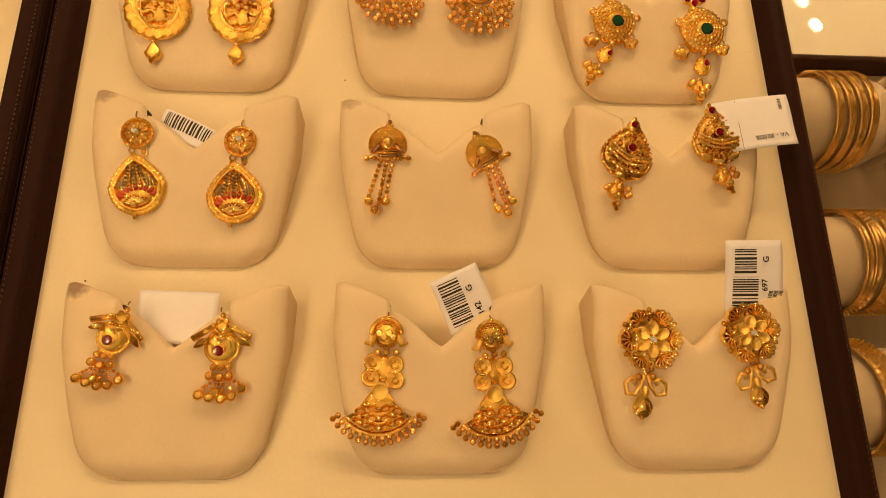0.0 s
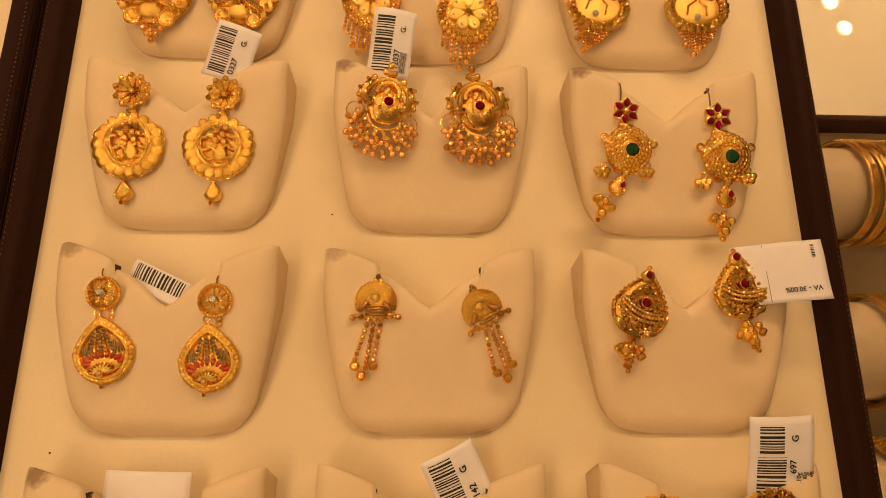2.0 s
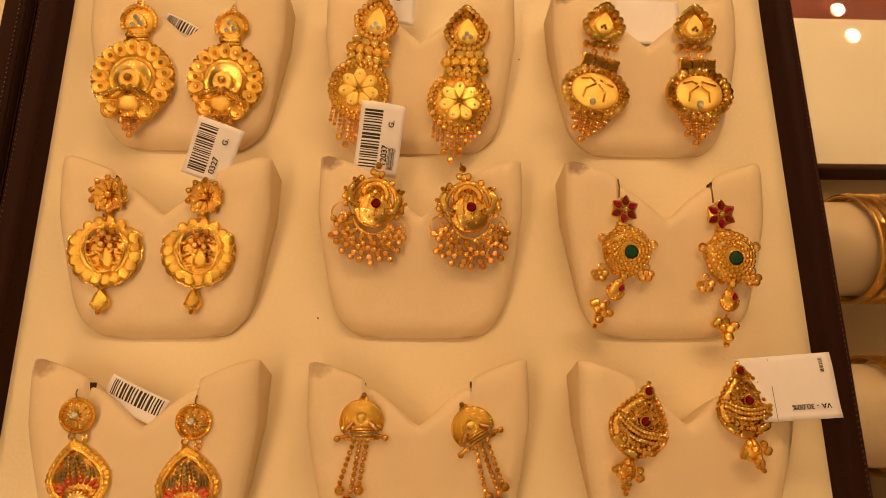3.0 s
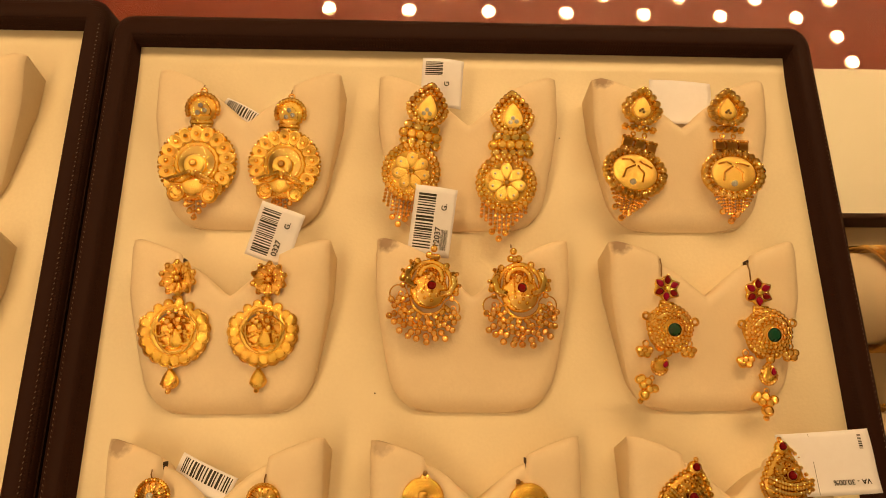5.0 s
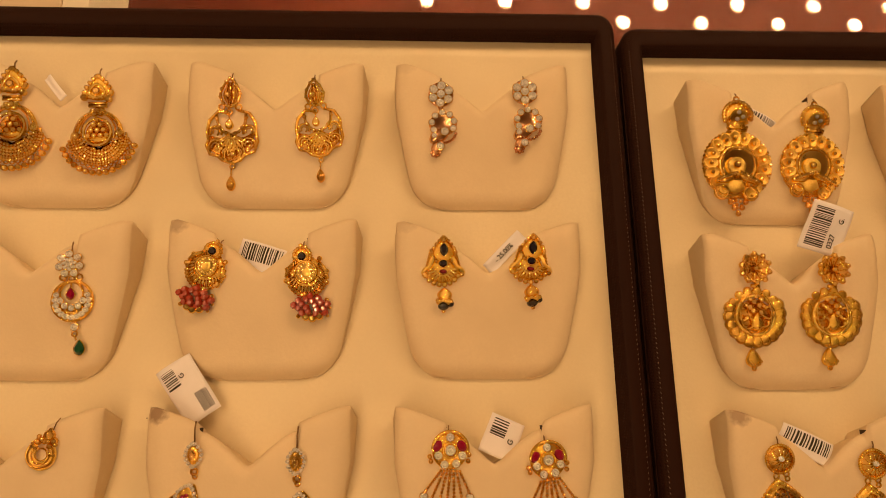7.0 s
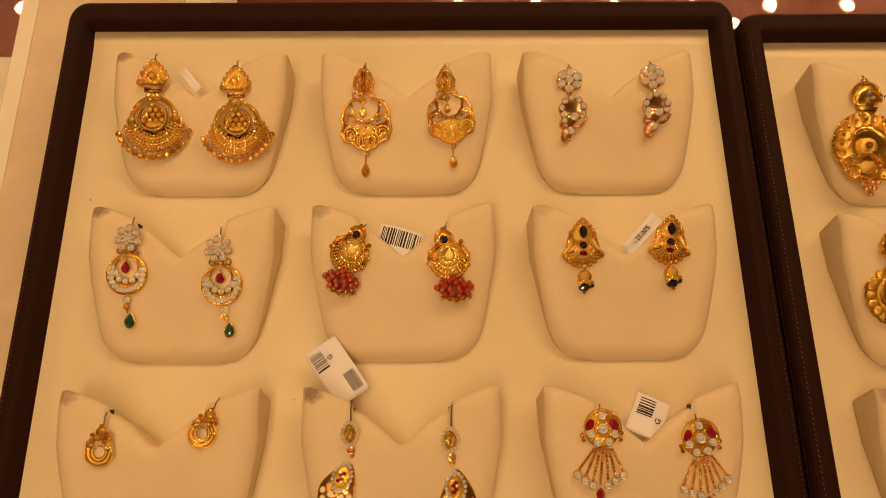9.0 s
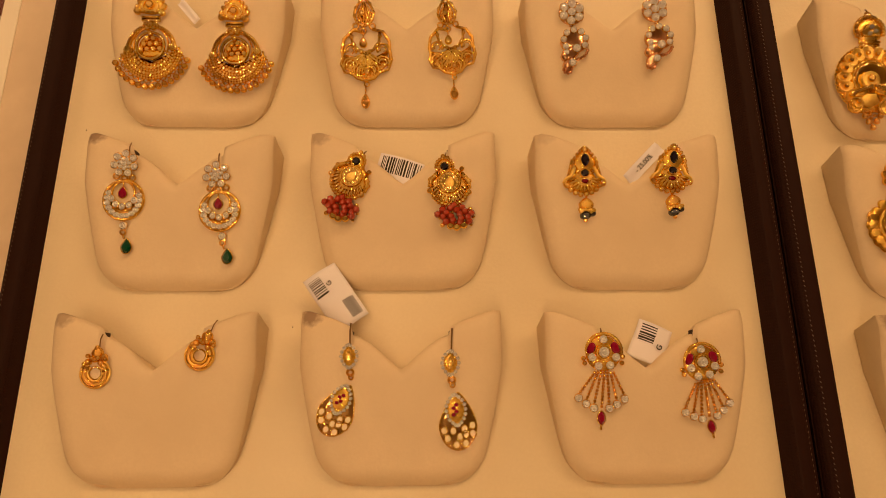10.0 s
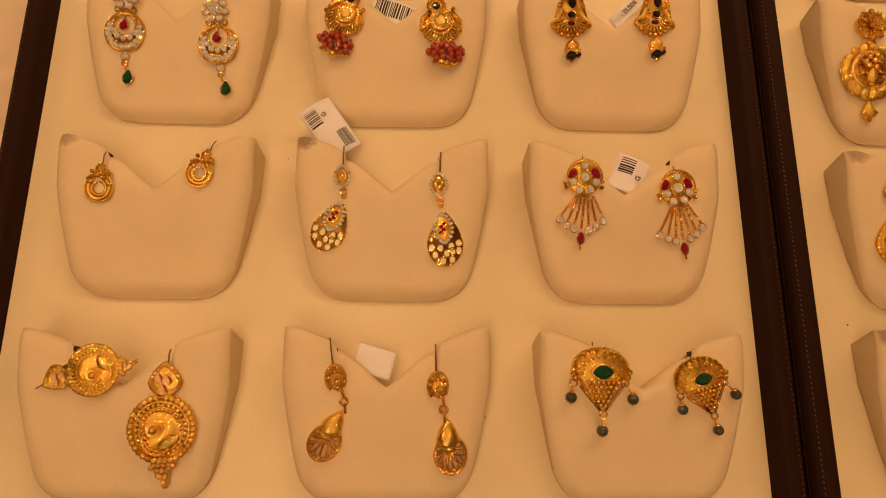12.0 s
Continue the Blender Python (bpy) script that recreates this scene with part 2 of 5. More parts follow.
def holder_mesh(seed):
    rnd = random.Random(seed)
    bm = bmesh.new()
    cols = [i / 24 for i in range(-24, 25) if abs(i) != 12]
    # put columns at the two slits
    cols = sorted(cols + [s * v / 0.0298 for s in (-1, 1) for v in (0.0143, 0.0149)])
    rows = [0, 0.012, 0.03, 0.055, 0.09, 0.13, 0.18, 0.25, 0.33, 0.42, 0.51, 0.60, 0.68, 0.76, 0.83, 0.89, 0.94, 0.975, 1.0]
    grid = []
    wob = [rnd.uniform(-1, 1) for _ in range(4)]
    for s in cols:
        line = []
        for v in rows:
            y = v * top_edge(s * 0.0298)
            x = s * half_width(y)
            z = surface(x, y) + 0.0002 * noise.noise((x * 120 + wob[0] * 9, y * 120, seed * 3.1))
            if v > 0.9:
                z -= 0.0013 * ((v - 0.9) / 0.1) ** 2
            line.append(bm.verts.new((x + 0.0003 * wob[1] * y / LENGTH, y + 0.0006 * wob[2] * v * abs(s), z)))
        grid.append(line)
    for a, b in zip(grid, grid[1:]):
        for k in range(len(rows) - 1):
            bm.faces.new((a[k], b[k], b[k + 1], a[k + 1]))
    loop = [g[0] for g in grid] + grid[-1][1:] + [g[-1] for g in reversed(grid[:-1])] + list(reversed(grid[0][1:-1]))
    mid = Vector((0, 0.022, 0))
    turn, base = [], bmesh.new()
    upper, lower, foot = [], [], []
    for vert in loop:
        x, y, z = vert.co
        out = (Vector((x, y, 0)) - mid).normalized() * 0.0005
        low = max(0.0008, z - 0.0009)
        turn.append(bm.verts.new((x + out.x, y + out.y, low)))
        back = max(0.0, (y - 0.030) / 0.0194)
        upper.append(base.verts.new((x + out.x, y + out.y, low + 0.0001)))
        lower.append(base.verts.new((x * (1 + 0.03 * back) + out.x * 1.2, y - 0.0035 * back + out.y * 1.2, 0.0006)))
        foot.append(base.verts.new((x * (1 + 0.03 * back) - out.x * 1.2, y - 0.0035 * back - out.y * 1.2, 0.0001)))
    for i in range(len(loop)):
        j = (i + 1) % len(loop)
        bm.faces.new((loop[j], loop[i], turn[i], turn[j]))
        base.faces.new((upper[j], upper[i], lower[i], lower[j]))
        base.faces.new((lower[j], lower[i], foot[i], foot[j]))
    for mesh in (bm, base):
        bmesh.ops.recalc_face_normals(mesh, faces=mesh.faces)
    return bm, base


SLIT = material('dark_slit', (0.05, 0.028, 0.018), 0.8)
HOLDERS = {}
# middle of each holder's foot, row by row from the far end: y, then x of the three
PLACES = {
    "a": ((-0.0638, 0.0438, 0.1164, 0.1884), (-0.1214, 0.0438, 0.1164, 0.1895), (-0.1797, 0.0442, 0.1169, 0.1898), (-0.2385, 0.0446, 0.1171, 0.1906)),
    "b": ((-0.0586, -0.2086, -0.1337, -0.0598), (-0.1176, -0.2088, -0.1341, -0.0593), (-0.1779, -0.2096, -0.1342, -0.0585), (-0.2390, -0.2112, -0.1343, -0.0576)),
}
for side in "ab":
    for r in range(4):
        for c in range(3):
            rnd = random.Random(7 * len(HOLDERS) + 3)
            ob = empty("earring_holder", pose(PLACES[side][r][c + 1], PLACES[side][r][0], 0, 0, 0, rnd.uniform(-0.6, 0.6)) @ Matrix.Diagonal((0.982 if side == "a" else 1.022, 1, 1, 1)))
            face, skirt = holder_mesh(len(HOLDERS) + 1)
            part("padded_face", face, HOLDER, ob), part("side_band", skirt, HOLDER, ob)
            for s in (-1, 1):
                part("slit", box(s * 0.0146 - 0.00015, s * 0.0146 + 0.00015, 0.0420, 0.0452, 0.0075, 0.0104), SLIT, ob, "dark hook slit", smooth=False)
            tagged(ob, "padded beige leatherette earring holder with notched top", "earring holder", "earring holders")
            HOLDERS[side, r, c] = ob

# ---- rail ----
rail = empty("counter_rail", pose(0, 0, GLASS_Z))
part("rail_body", box(-0.2856, -0.2262, -0.40, 0.41, -0.030, 0.0005, 0.0006), RAIL, rail, smooth=False)
for x0, x1 in ((-0.2925, -0.2858), (-0.2260, -0.2155)):
    part("edge_strip", box(x0, x1, -0.40, 0.41, -0.030, 0.0002, 0.0004), RAIL_EDGE, rail, "ivory edge strip", smooth=False)
tagged(rail, "pale beige wooden counter rail with an ivory edge", "counter rail", kind="structure")

# ---- ceiling lamps, mirrored in the glass and added ----
LAMP_GLOW = bpy.data.materials.new("lamp_glow")
LAMP_GLOW.use_nodes = True
LAMP_GLOW.node_tree.nodes.clear()
glow = LAMP_GLOW.node_tree.nodes.new("ShaderNodeEmission")
glow.inputs[0].default_value, glow.inputs[1].default_value = (*WARM, 1), 292.0
LAMP_GLOW.node_tree.links.new(glow.outputs[0], LAMP_GLOW.node_tree.nodes.new("ShaderNodeOutputMaterial").inputs[0])
LAMP_RING = material("lamp_ring", (0.7, 0.6, 0.5), 0.4)
spots = [(-0.080 + 0.158 * i + (0.0 if j % 2 else 0.078), 0.606 + 0.043 * j) for j in range(5) for i in range(7)]
spots += [(-0.955 - 0.158 * i - (0.0 if j % 2 else 0.078), 0.606 + 0.043 * j) for j in range(5) for i in range(4)] + [(0.966, 0.548)]
# added unseen lamps overhead, to even out the light on the trays
spots += [(x + 0.05 * (j % 2), 0.16 - 0.18 * j) for j in range(5) for x in (-0.42, -0.26)]
# added unseen lamps on the near side, to brighten the gold
spots += [(-0.66 + 0.33 * i, -0.78 - 0.22 * j) for j in range(2) for i in range(5)]
for x, y in spots:
    bm = bmesh.new()
    bmesh.ops.create_circle(bm, cap_ends=True, segments=16, radius=0.0135, matrix=Matrix.Rotation(math.pi, 4, "X"))
    lamp = empty("ceiling_lamp", pose(x, y, LAMP_Z))
    part("glowing_disc", bm, LAMP_GLOW, lamp)
    bm = bmesh.new()
    loops = [[bm.verts.new((q * math.cos(k * math.pi / 12), q * math.sin(k * math.pi / 12), z)) for k in range(24)] for q, z in ((0.0137, 0.0115), (0.0137, -0.001), (0.0165, -0.002), (0.0185, 0.0115))]
    for p, q in zip(loops, loops[1:]):
        for k in range(24):
            bm.faces.new((p[k], p[(k + 1) % 24], q[(k + 1) % 24], q[k]))
    part("bezel", bm, LAMP_RING, lamp)
    tagged(lamp, "round warm recessed ceiling spot lamp, lit, some added out of view", "ceiling lamp", "ceiling lamps")

# ---- jewellery materials ----
def gold(name, color, rough, scale=0.0, strength=0.0):
    m = material(name, color, rough, 1.0)
    if scale:
        t, b = m.node_tree, m.node_tree.nodes["Principled BSDF"]
        at = t.nodes.new("ShaderNodeTexCoord")
        cells = node(m, "ShaderNodeTexVoronoi", Scale=scale)
        t.links.new(at.outputs["Object"], cells.inputs["Vector"])
        bump = node(m, "ShaderNodeBump", Strength=strength, Distance=0.00035)
        bump.invert = True
        t.links.new(cells.outputs["Distance"], bump.inputs["Height"])
        t.links.new(bump.outputs["Normal"], b.inputs["Normal"])
    return m


GOLD_BEAD = gold("polished_gold", (1.0, 0.64, 0.16), 0.16)
GOLD = gold("worked_gold", (1.0, 0.635, 0.13), 0.19, 1500, 0.55)
GOLD_MATTE = gold("satin_gold", (1.0, 0.68, 0.17), 0.32, 4000, 0.4)
GOLD_CUT = gold("cut_gold", (1.0, 0.70, 0.20), 0.10, 1200, 0.4)
GOLD_RED = gold("old_gold", (0.98, 0.57, 0.13), 0.18, 1500, 0.55)
BROWN_GOLD = gold("brown_mirror_gold", (0.62, 0.37, 0.13), 0.12)
ROSE = gold("rose_gold", (0.88, 0.52, 0.28), 0.2)
WIRE = gold("tarnished_wire", (0.30, 0.18, 0.08), 0.35)


def gem(name, color, rough=0.08):
    return material(name, color, rough, 0.0, 0.8, 1.0)


RUBY, GARNET = gem("ruby", (0.26, 0.005, 0.030)), gem("garnet", (0.16, 0.006, 0.008))
EMERALD, ONYX = gem("emerald", (0.0, 0.065, 0.03)), gem("onyx", (0.006, 0.005, 0.012))
CORAL = material("coral_crystal", (0.38, 0.035, 0.008), 0.2, 0.0, 0.5, 0.3)
ENAMEL = gem("red_enamel", (0.55, 0.06, 0.02), 0.25)
CRYSTAL = gold("white_crystal", (0.98, 0.97, 0.95), 0.06, 1500, 1.0)
CRYSTAL.node_tree.nodes["Principled BSDF"].inputs["Metallic"].default_value = 0.45
CRYSTAL.node_tree.nodes["Principled BSDF"].inputs["Coat Weight"].default_value = 1.0
# beige of the holder, for pads that stand in for pierced holes
CUTOUT = material("cream_enamel", (0.78, 0.64, 0.42), 0.3)
GREYBEAD = gem("dark_grey_bead", (0.05, 0.055, 0.04), 0.12)


# ---- outlines, as offsets from a centre ----
def circ(r, n=20, scallops=0, depth=0.0):
    out = []
    for i in range(n):
        a = 2 * math.pi * i / n
        k = r * (1 + depth * (abs(math.sin(a * scallops / 2)) - 0.5)) if scallops else r
        out.append((k * math.cos(a), k * math.sin(a)))
    return out


def turned(pts, degrees):
    c, s = math.cos(radians(degrees)), math.sin(radians(degrees))
    return [(x * c - y * s, x * s + y * c) for x, y in pts]


def ell(rx, ry, degrees=0, n=14):
    return turned([(rx * math.cos(2 * math.pi * i / n), ry * math.sin(2 * math.pi * i / n)) for i in range(n)], degrees)


def almond(rx, ry, degrees=0, n=16):
    out = []
    for i in range(n):
        a = 2 * math.pi * i / n
        out.append((rx * math.cos(a), ry * math.sin(a) * abs(math.sin(a)) ** 0.5))
    return turned(out, degrees)


def drop(w, top, bottom, degrees=0, n=24):
    """Teardrop with its tip upwards."""
    out = []
    for i in range(n):
        a = 2 * math.pi * i / n
        y = math.sin(a)
        out.append((w * math.cos(a) * (1 if y > 0 else (1 + y) ** 0.35), y * (bottom if y > 0 else top)))
    return turned(out, degrees)


def arc(c, r, a0, a1, n, ry=None):
    ry = ry or r
    return [(c[0] + r * math.cos(radians(a0 + (a1 - a0) * i / max(1, n - 1))), c[1] + ry * math.sin(radians(a0 + (a1 - a0) * i / max(1, n - 1)))) for i in range(n)]


def ball_mesh():
    bm = bmesh.new()
    bmesh.ops.create_icosphere(bm, subdivisions=2, radius=1)
    return bm


BALLS = {}
PLAIN = {"worked_gold": GOLD_BEAD, "old_gold": gold("old_gold_bead", (0.95, 0.60, 0.19), 0.2), "satin_gold": GOLD_BEAD}


def ball(mat):
    mat = PLAIN.get(mat.name, mat)
    if mat.name not in BALLS:
        BALLS[mat.name] = mesh_of("bead", ball_mesh(), mat)
    return BALLS[mat.name]


DOME = [(1.0, 0.0), (0.93, 0.42), (0.78, 0.68), (0.55, 0.88), (0.28, 0.98)]
FLAT = [(1.0, 0.0), (1.0, 0.7), (0.93, 1.0), (0.6, 1.0), (0.3, 1.0)]
CUP = [(1.0, 0.0), (1.0, 0.85), (0.95, 1.0), (0.86, 0.85), (0.5, 0.45), (0.2, 0.3)]
CONE = [(1.0, 0.0), (0.96, 0.2), (0.5, 0.65), (0.15, 0.95)]
SPARK = [(1.0, 0.0), (1.0, 0.35), (0.74, 0.95), (0.5, 0.55), (0.26, 1.0)]
GEM = [(1.0, 0.0), (0.98, 0.35), (0.62, 1.0), (0.3, 1.05)]


JOINED = {"rib", "ray", "ridge",  "fan", "mesh", "chain", "granulation", "band", "row", "rows", "cell", "neck", "fold", "pleat", "edge", "coin_letters", "leaf_cuts", "centre", "inner_edge"}


class Design:
    """One earring, drawn in units of its own from a reference point (top) to its lowest point, x to the right and y down."""

    def __init__(self, top, bottom):
        self.top = Vector(top)
        self.axis = math.atan2(bottom[0] - top[0], bottom[1] - top[1])
        self.length = (Vector(bottom) - Vector(top)).length
        self.bins, self.balls, self.under, self.joint, self.bend = {}, [], {}, None, 0.0

    def hang(self, joint, degrees):
        """From here on, all turns round the joint."""
        self.joint, self.bend = self.at(joint, plain=True), radians(degrees)

    def at(self, p, z=0.0, plain=False):
        x, y = p[0] - self.top[0], p[1] - self.top[1]
        c, s = math.cos(self.axis), math.sin(self.axis)
        v = Vector((x * c - y * s, -(x * s + y * c), z))
        if self.joint is not None and not plain:
            o = v - self.joint
            c, s = math.cos(self.bend), math.sin(self.bend)
            v = Vector((self.joint.x + o.x * c - o.y * s, self.joint.y + o.x * s + o.y * c, z))
        return v

    def bin(self, name, mat, smooth):
        key = (name, mat.name, smooth)
        if name not in JOINED and not name.endswith(("grains", "cuts")):
            key = (name, mat.name, smooth, len(self.bins))
        if key not in self.bins:
            self.bins[key] = (bmesh.new(), mat)
        return self.bins[key][0]

    def pad(self, name, c, outline, z=0, h=8, prof=DOME, mat=None, smooth=True, thick=4):
        """A rounded plate over an outline round c."""
        bm = self.bin(name, mat or GOLD, smooth)
        rings = [(1.0, -thick / max(h, 0.1))] + prof
        loops = [[bm.verts.new(self.at((c[0] + k * x, c[1] + k * y), z + h * up)) for x, y in outline] for k, up in rings]
        mid = bm.verts.new(self.at(c, z + h * prof[-1][1]))
        n = len(outline)
        for a, b in zip(loops, loops[1:]):
            for i in range(n):
                bm.faces.new((a[i], b[i], b[(i + 1) % n], a[(i + 1) % n]))
        for i in range(n):
            bm.faces.new((loops[-1][i], mid, loops[-1][(i + 1) % n]))
        bm.faces.new(loops[0])

    def tube(self, name, pts, r, z=0, mat=None, closed=False, sides=6, taper=1.0):
        bm = self.bin(name, mat or GOLD, True)
        zs = z if isinstance(z, (list, tuple)) else [z] * len(pts)
        line = [self.at(p, q) for p, q in zip(pts, zs)]
        n, loops = len(line), []
        for i, p in enumerate(line):
            a = line[(i - 1) % n] if closed or i else p
            b = line[(i + 1) % n] if closed or i < n - 1 else p
            d = (b - a).normalized() if (b - a).length > 1e-6 else Vector((1, 0, 0))
            u = d.cross(Vector((0, 0, 1)))
            u = u.normalized() if u.length > 1e-4 else Vector((1, 0, 0))
            w = u.cross(d)
            k = r * (1 + (taper - 1) * i / max(1, n - 1))
            loops.append([bm.verts.new(p + k * (math.cos(2 * math.pi * s / sides) * u + math.sin(2 * math.pi * s / sides) * w)) for s in range(sides)])
        for i in range(n if closed else n - 1):
            a, b = loops[i], loops[(i + 1) % n]
            for s in range(sides):
                bm.faces.new((a[s], a[(s + 1) % sides], b[(s + 1) % sides], b[s]))
        if not closed:
            bm.faces.new(loops[0]), bm.faces.new(loops[-1])

    def ring(self, name, c, big, small, z=0, mat=None, n=20, ry=None):
        self.tube(name, arc(c, big, 0, 360 * (n - 1) / n, n, ry), small, z, mat, True)

    def beads(self, pts, r, z=None, mat=None, name="bead"):
        for p in pts:
            self.balls.append((self.at(p, r if z is None else z), 1.3 * r, mat or GOLD_BEAD, name))

    def grains(self, name, pts, r, z=0, mat=None):
        """Soldered grains, in one mesh."""
        bm = self.bin(name, mat or GOLD_BEAD, True)
        r = 1.28 * r
        for p in pts:
            o = self.at(p, z)
            top = bm.verts.new(o + Vector((0, 0, r)))
            loops = [[bm.verts.new(o + Vector((r * k * math.cos(i * 1.0472), r * k * math.sin(i * 1.0472), r * up))) for i in range(6)] for k, up in ((0.75, 0.66), (1.0, 0.0), (0.7, -0.7))]
            for i in range(6):
                j = (i + 1) % 6
                bm.faces.new((top, loops[0][i], loops[0][j]))
                for a, b in zip(loops, loops[1:]):
                    bm.faces.new((a[i], b[i], b[j], a[j]))

    def chain(self, p, q, n, r, z=0, mat=None):
        n = max(3, min(n, int(math.hypot(q[0] - p[0], q[1] - p[1]) / (2.3 * r)) + 1))
        self.grains("chain", [(p[0] + (q[0] - p[0]) * i / (n - 1), p[1] + (q[1] - p[1]) * i / (n - 1)) for i in range(n)], r, z, mat)

    def stone(self, c, outline, z, h, mat, rim=True, facets=True):
        name = "stone"
        key = (name, mat.name, False, len(self.bins))
        self.bins[key] = (bmesh.new(), mat)
        keep, self.bin = self.bin, lambda *_: self.bins[key][0]
        self.pad(name, c, outline, z, h, (SPARK if mat is CRYSTAL else GEM) if facets else DOME, mat)
        if rim:
            inner = ("setting", "polished_gold", True, len(self.bins))
            self.bins[inner] = (bmesh.new(), GOLD_BEAD)
            self.under[inner] = key
            self.bin = lambda *_: self.bins[inner][0]
            self.tube("setting", [(c[0] + 1.06 * x, c[1] + 1.06 * y) for x, y in outline], 2.4 if mat is CRYSTAL else 3.4, z + 1, GOLD_BEAD, True)
        self.bin = keep

    def hook(self, p, up=30, lean=0):
        self.tube("hook", [p, (p[0] + lean * 0.4, p[1] - up * 0.6), (p[0] + lean, p[1] - up)], 3.8, [4, 8, -2], WIRE)

    def build(self, spot, side, r, c, label, group):
        """spot: place on the holder's face in mm from its foot's middle, lean in degrees, length in mm."""
        x, y, lean, length = spot
        k = length / 1000 / self.length
        o = HOLDERS[side, r, c].matrix_world.translation
        x1, y1 = (x + length * math.sin(radians(lean))) / 1000, (y - length * math.cos(radians(lean))) / 1000
        xt, yt = x / 1000, y / 1000
        # the plane on which it lies, over the bulge of the padded face
        line = [(i / 8, rest(xt + (x1 - xt) * i / 8 + side_step, yt + (y1 - yt) * i / 8)) for i in range(9) for side_step in (-0.004, 0, 0.004)]
        drop_by = (rest(xt, yt) - rest(x1, y1)) / max(0.004, abs(yt - y1))
        rise_y = drop_by if yt > y1 else -drop_by
        high = max(z - rise_y * (y1 - yt) * f for f, z in line)
        m = Matrix.Translation((o.x + xt, o.y + yt, high + 0.0001))
        tilt = math.degrees(math.atan(rise_y))
        m = m @ Matrix.Rotation(radians(tilt), 4, "X") @ Matrix.Rotation(radians(lean), 4, "Z")
        ob = new("earring")
        ob.empty_display_size = 0.005
        ob.matrix_world = m
        pieces = {}
        for key, (bm, mt) in self.bins.items():
            name, smooth = key[0], key[2]
            bmesh.ops.recalc_face_normals(bm, faces=bm.faces)
            bmesh.ops.scale(bm, vec=(k, k, k), verts=bm.verts)
            made = part(name.replace("_grains", "_granulation").replace("_cuts", "_cut_work"), bm, mt, pieces.get(self.under.get(key), ob), smooth=(smooth is True))
            pieces[key] = made
            if name.endswith(("grains", "cuts")) or name in JOINED:
                made["kind"] = "stuff"
        for p, rad, mt, name in self.balls:
            b = new(name, ball(mt))
            b.parent = ob
            b.matrix_basis = Matrix.LocRotScale(p * k, None, (rad * k,) * 3)
        return tagged(ob, label, "earring", group)


# ---- the designs ----
def peacock(bend):
    d = Design((270, 118), (218, 752))
    d.hook((270, 128), 26)
    d.ring("loop", (270, 135), 14, 5, 8, GOLD_RED, 10)
    d.pad("crown", (265, 225), circ(70, 28, 14, 0.12), 6, 22, DOME, GOLD)
    d.pad("crown_plate", (262, 232), [(-45, 30), (-52, 5), (-25, -30), (5, -42), (30, -26), (48, 8), (40, 32)], 24, 12, FLAT, GOLD_CUT, False)
    d.grains("crown_grains", arc((265, 225), 74, 160, 380, 17), 10, 14)
    d.beads([(248, 250), (262, 215), (280, 240)], 9, 38, CRYSTAL, "stone")
    d.tube("bar", [(205, 284), (312, 292)], 11, 10), d.tube("bar", [(208, 302), (308, 308)], 8, 9, GOLD_CUT)
    c = (237, 490)
    d.pad("disc", c, circ(176, 48, 16, 0.05), 0, 12, FLAT, GOLD)
    for i, p in enumerate(arc(c, 142, 125, 415, 15)):
        a = math.degrees(math.atan2(p[1] - c[1], p[0] - c[0]))
        d.pad("petal", p, ell(38, 29, a, 12), 12, 14, CUP, GOLD_MATTE)
        d.grains("petal_grains", [p], 10, 22)
    d.grains("rim_grains", arc(c, 178, 110, 430, 44), 8, 10, GOLD_CUT)
    d.ring("inner_ring", c, 96, 11, 16), d.ring("inner_ring", c, 80, 5, 20, GOLD_CUT)
    d.pad("bowl", c, circ(86, 24), 8, 18, CUP, GOLD_CUT)
    d.pad("eye", (228, 498), circ(48, 20), 20, 14, FLAT, GOLD_MATTE), d.beads([(226, 492)], 16, 34)
    for s, tip in ((-1, (112, 572)), (1, (336, 600))):
        d.tube("feather", [(225 + 14 * s, 545), ((225 + tip[0]) / 2, 572), tip], 20, [26, 30, 20], GOLD, taper=0.55)
        d.grains("feather_grains", [(225 + 14 * s + (tip[0] - 225 - 14 * s) * i / 8, 536 + (tip[1] - 540) * i / 8) for i in range(9)], 9, 44, GOLD_CUT)
        q = (215 + 76 * s, 636 + 8 * s)
        d.pad("scroll", q, circ(36, 18), 6, 20, CUP, GOLD_MATTE), d.ring("scroll_ring", q, 34, 9, 18)
    d.pad("breast", (214, 602), [(-42, -36), (42, -36), (52, 20), (0, 42), (-48, 20)], 12, 22, DOME, GOLD_MATTE)
    for x, y in ((184, 684), (200, 716), (219, 748), (242, 718), (264, 690)):
        d.chain((214 + (x - 219) * 0.8, 636), (x, y - 12), max(4, int((y - 636) / 10)), 8, 8, GOLD_RED), d.beads([(x, y)], 11, None, GOLD_RED)
    return d


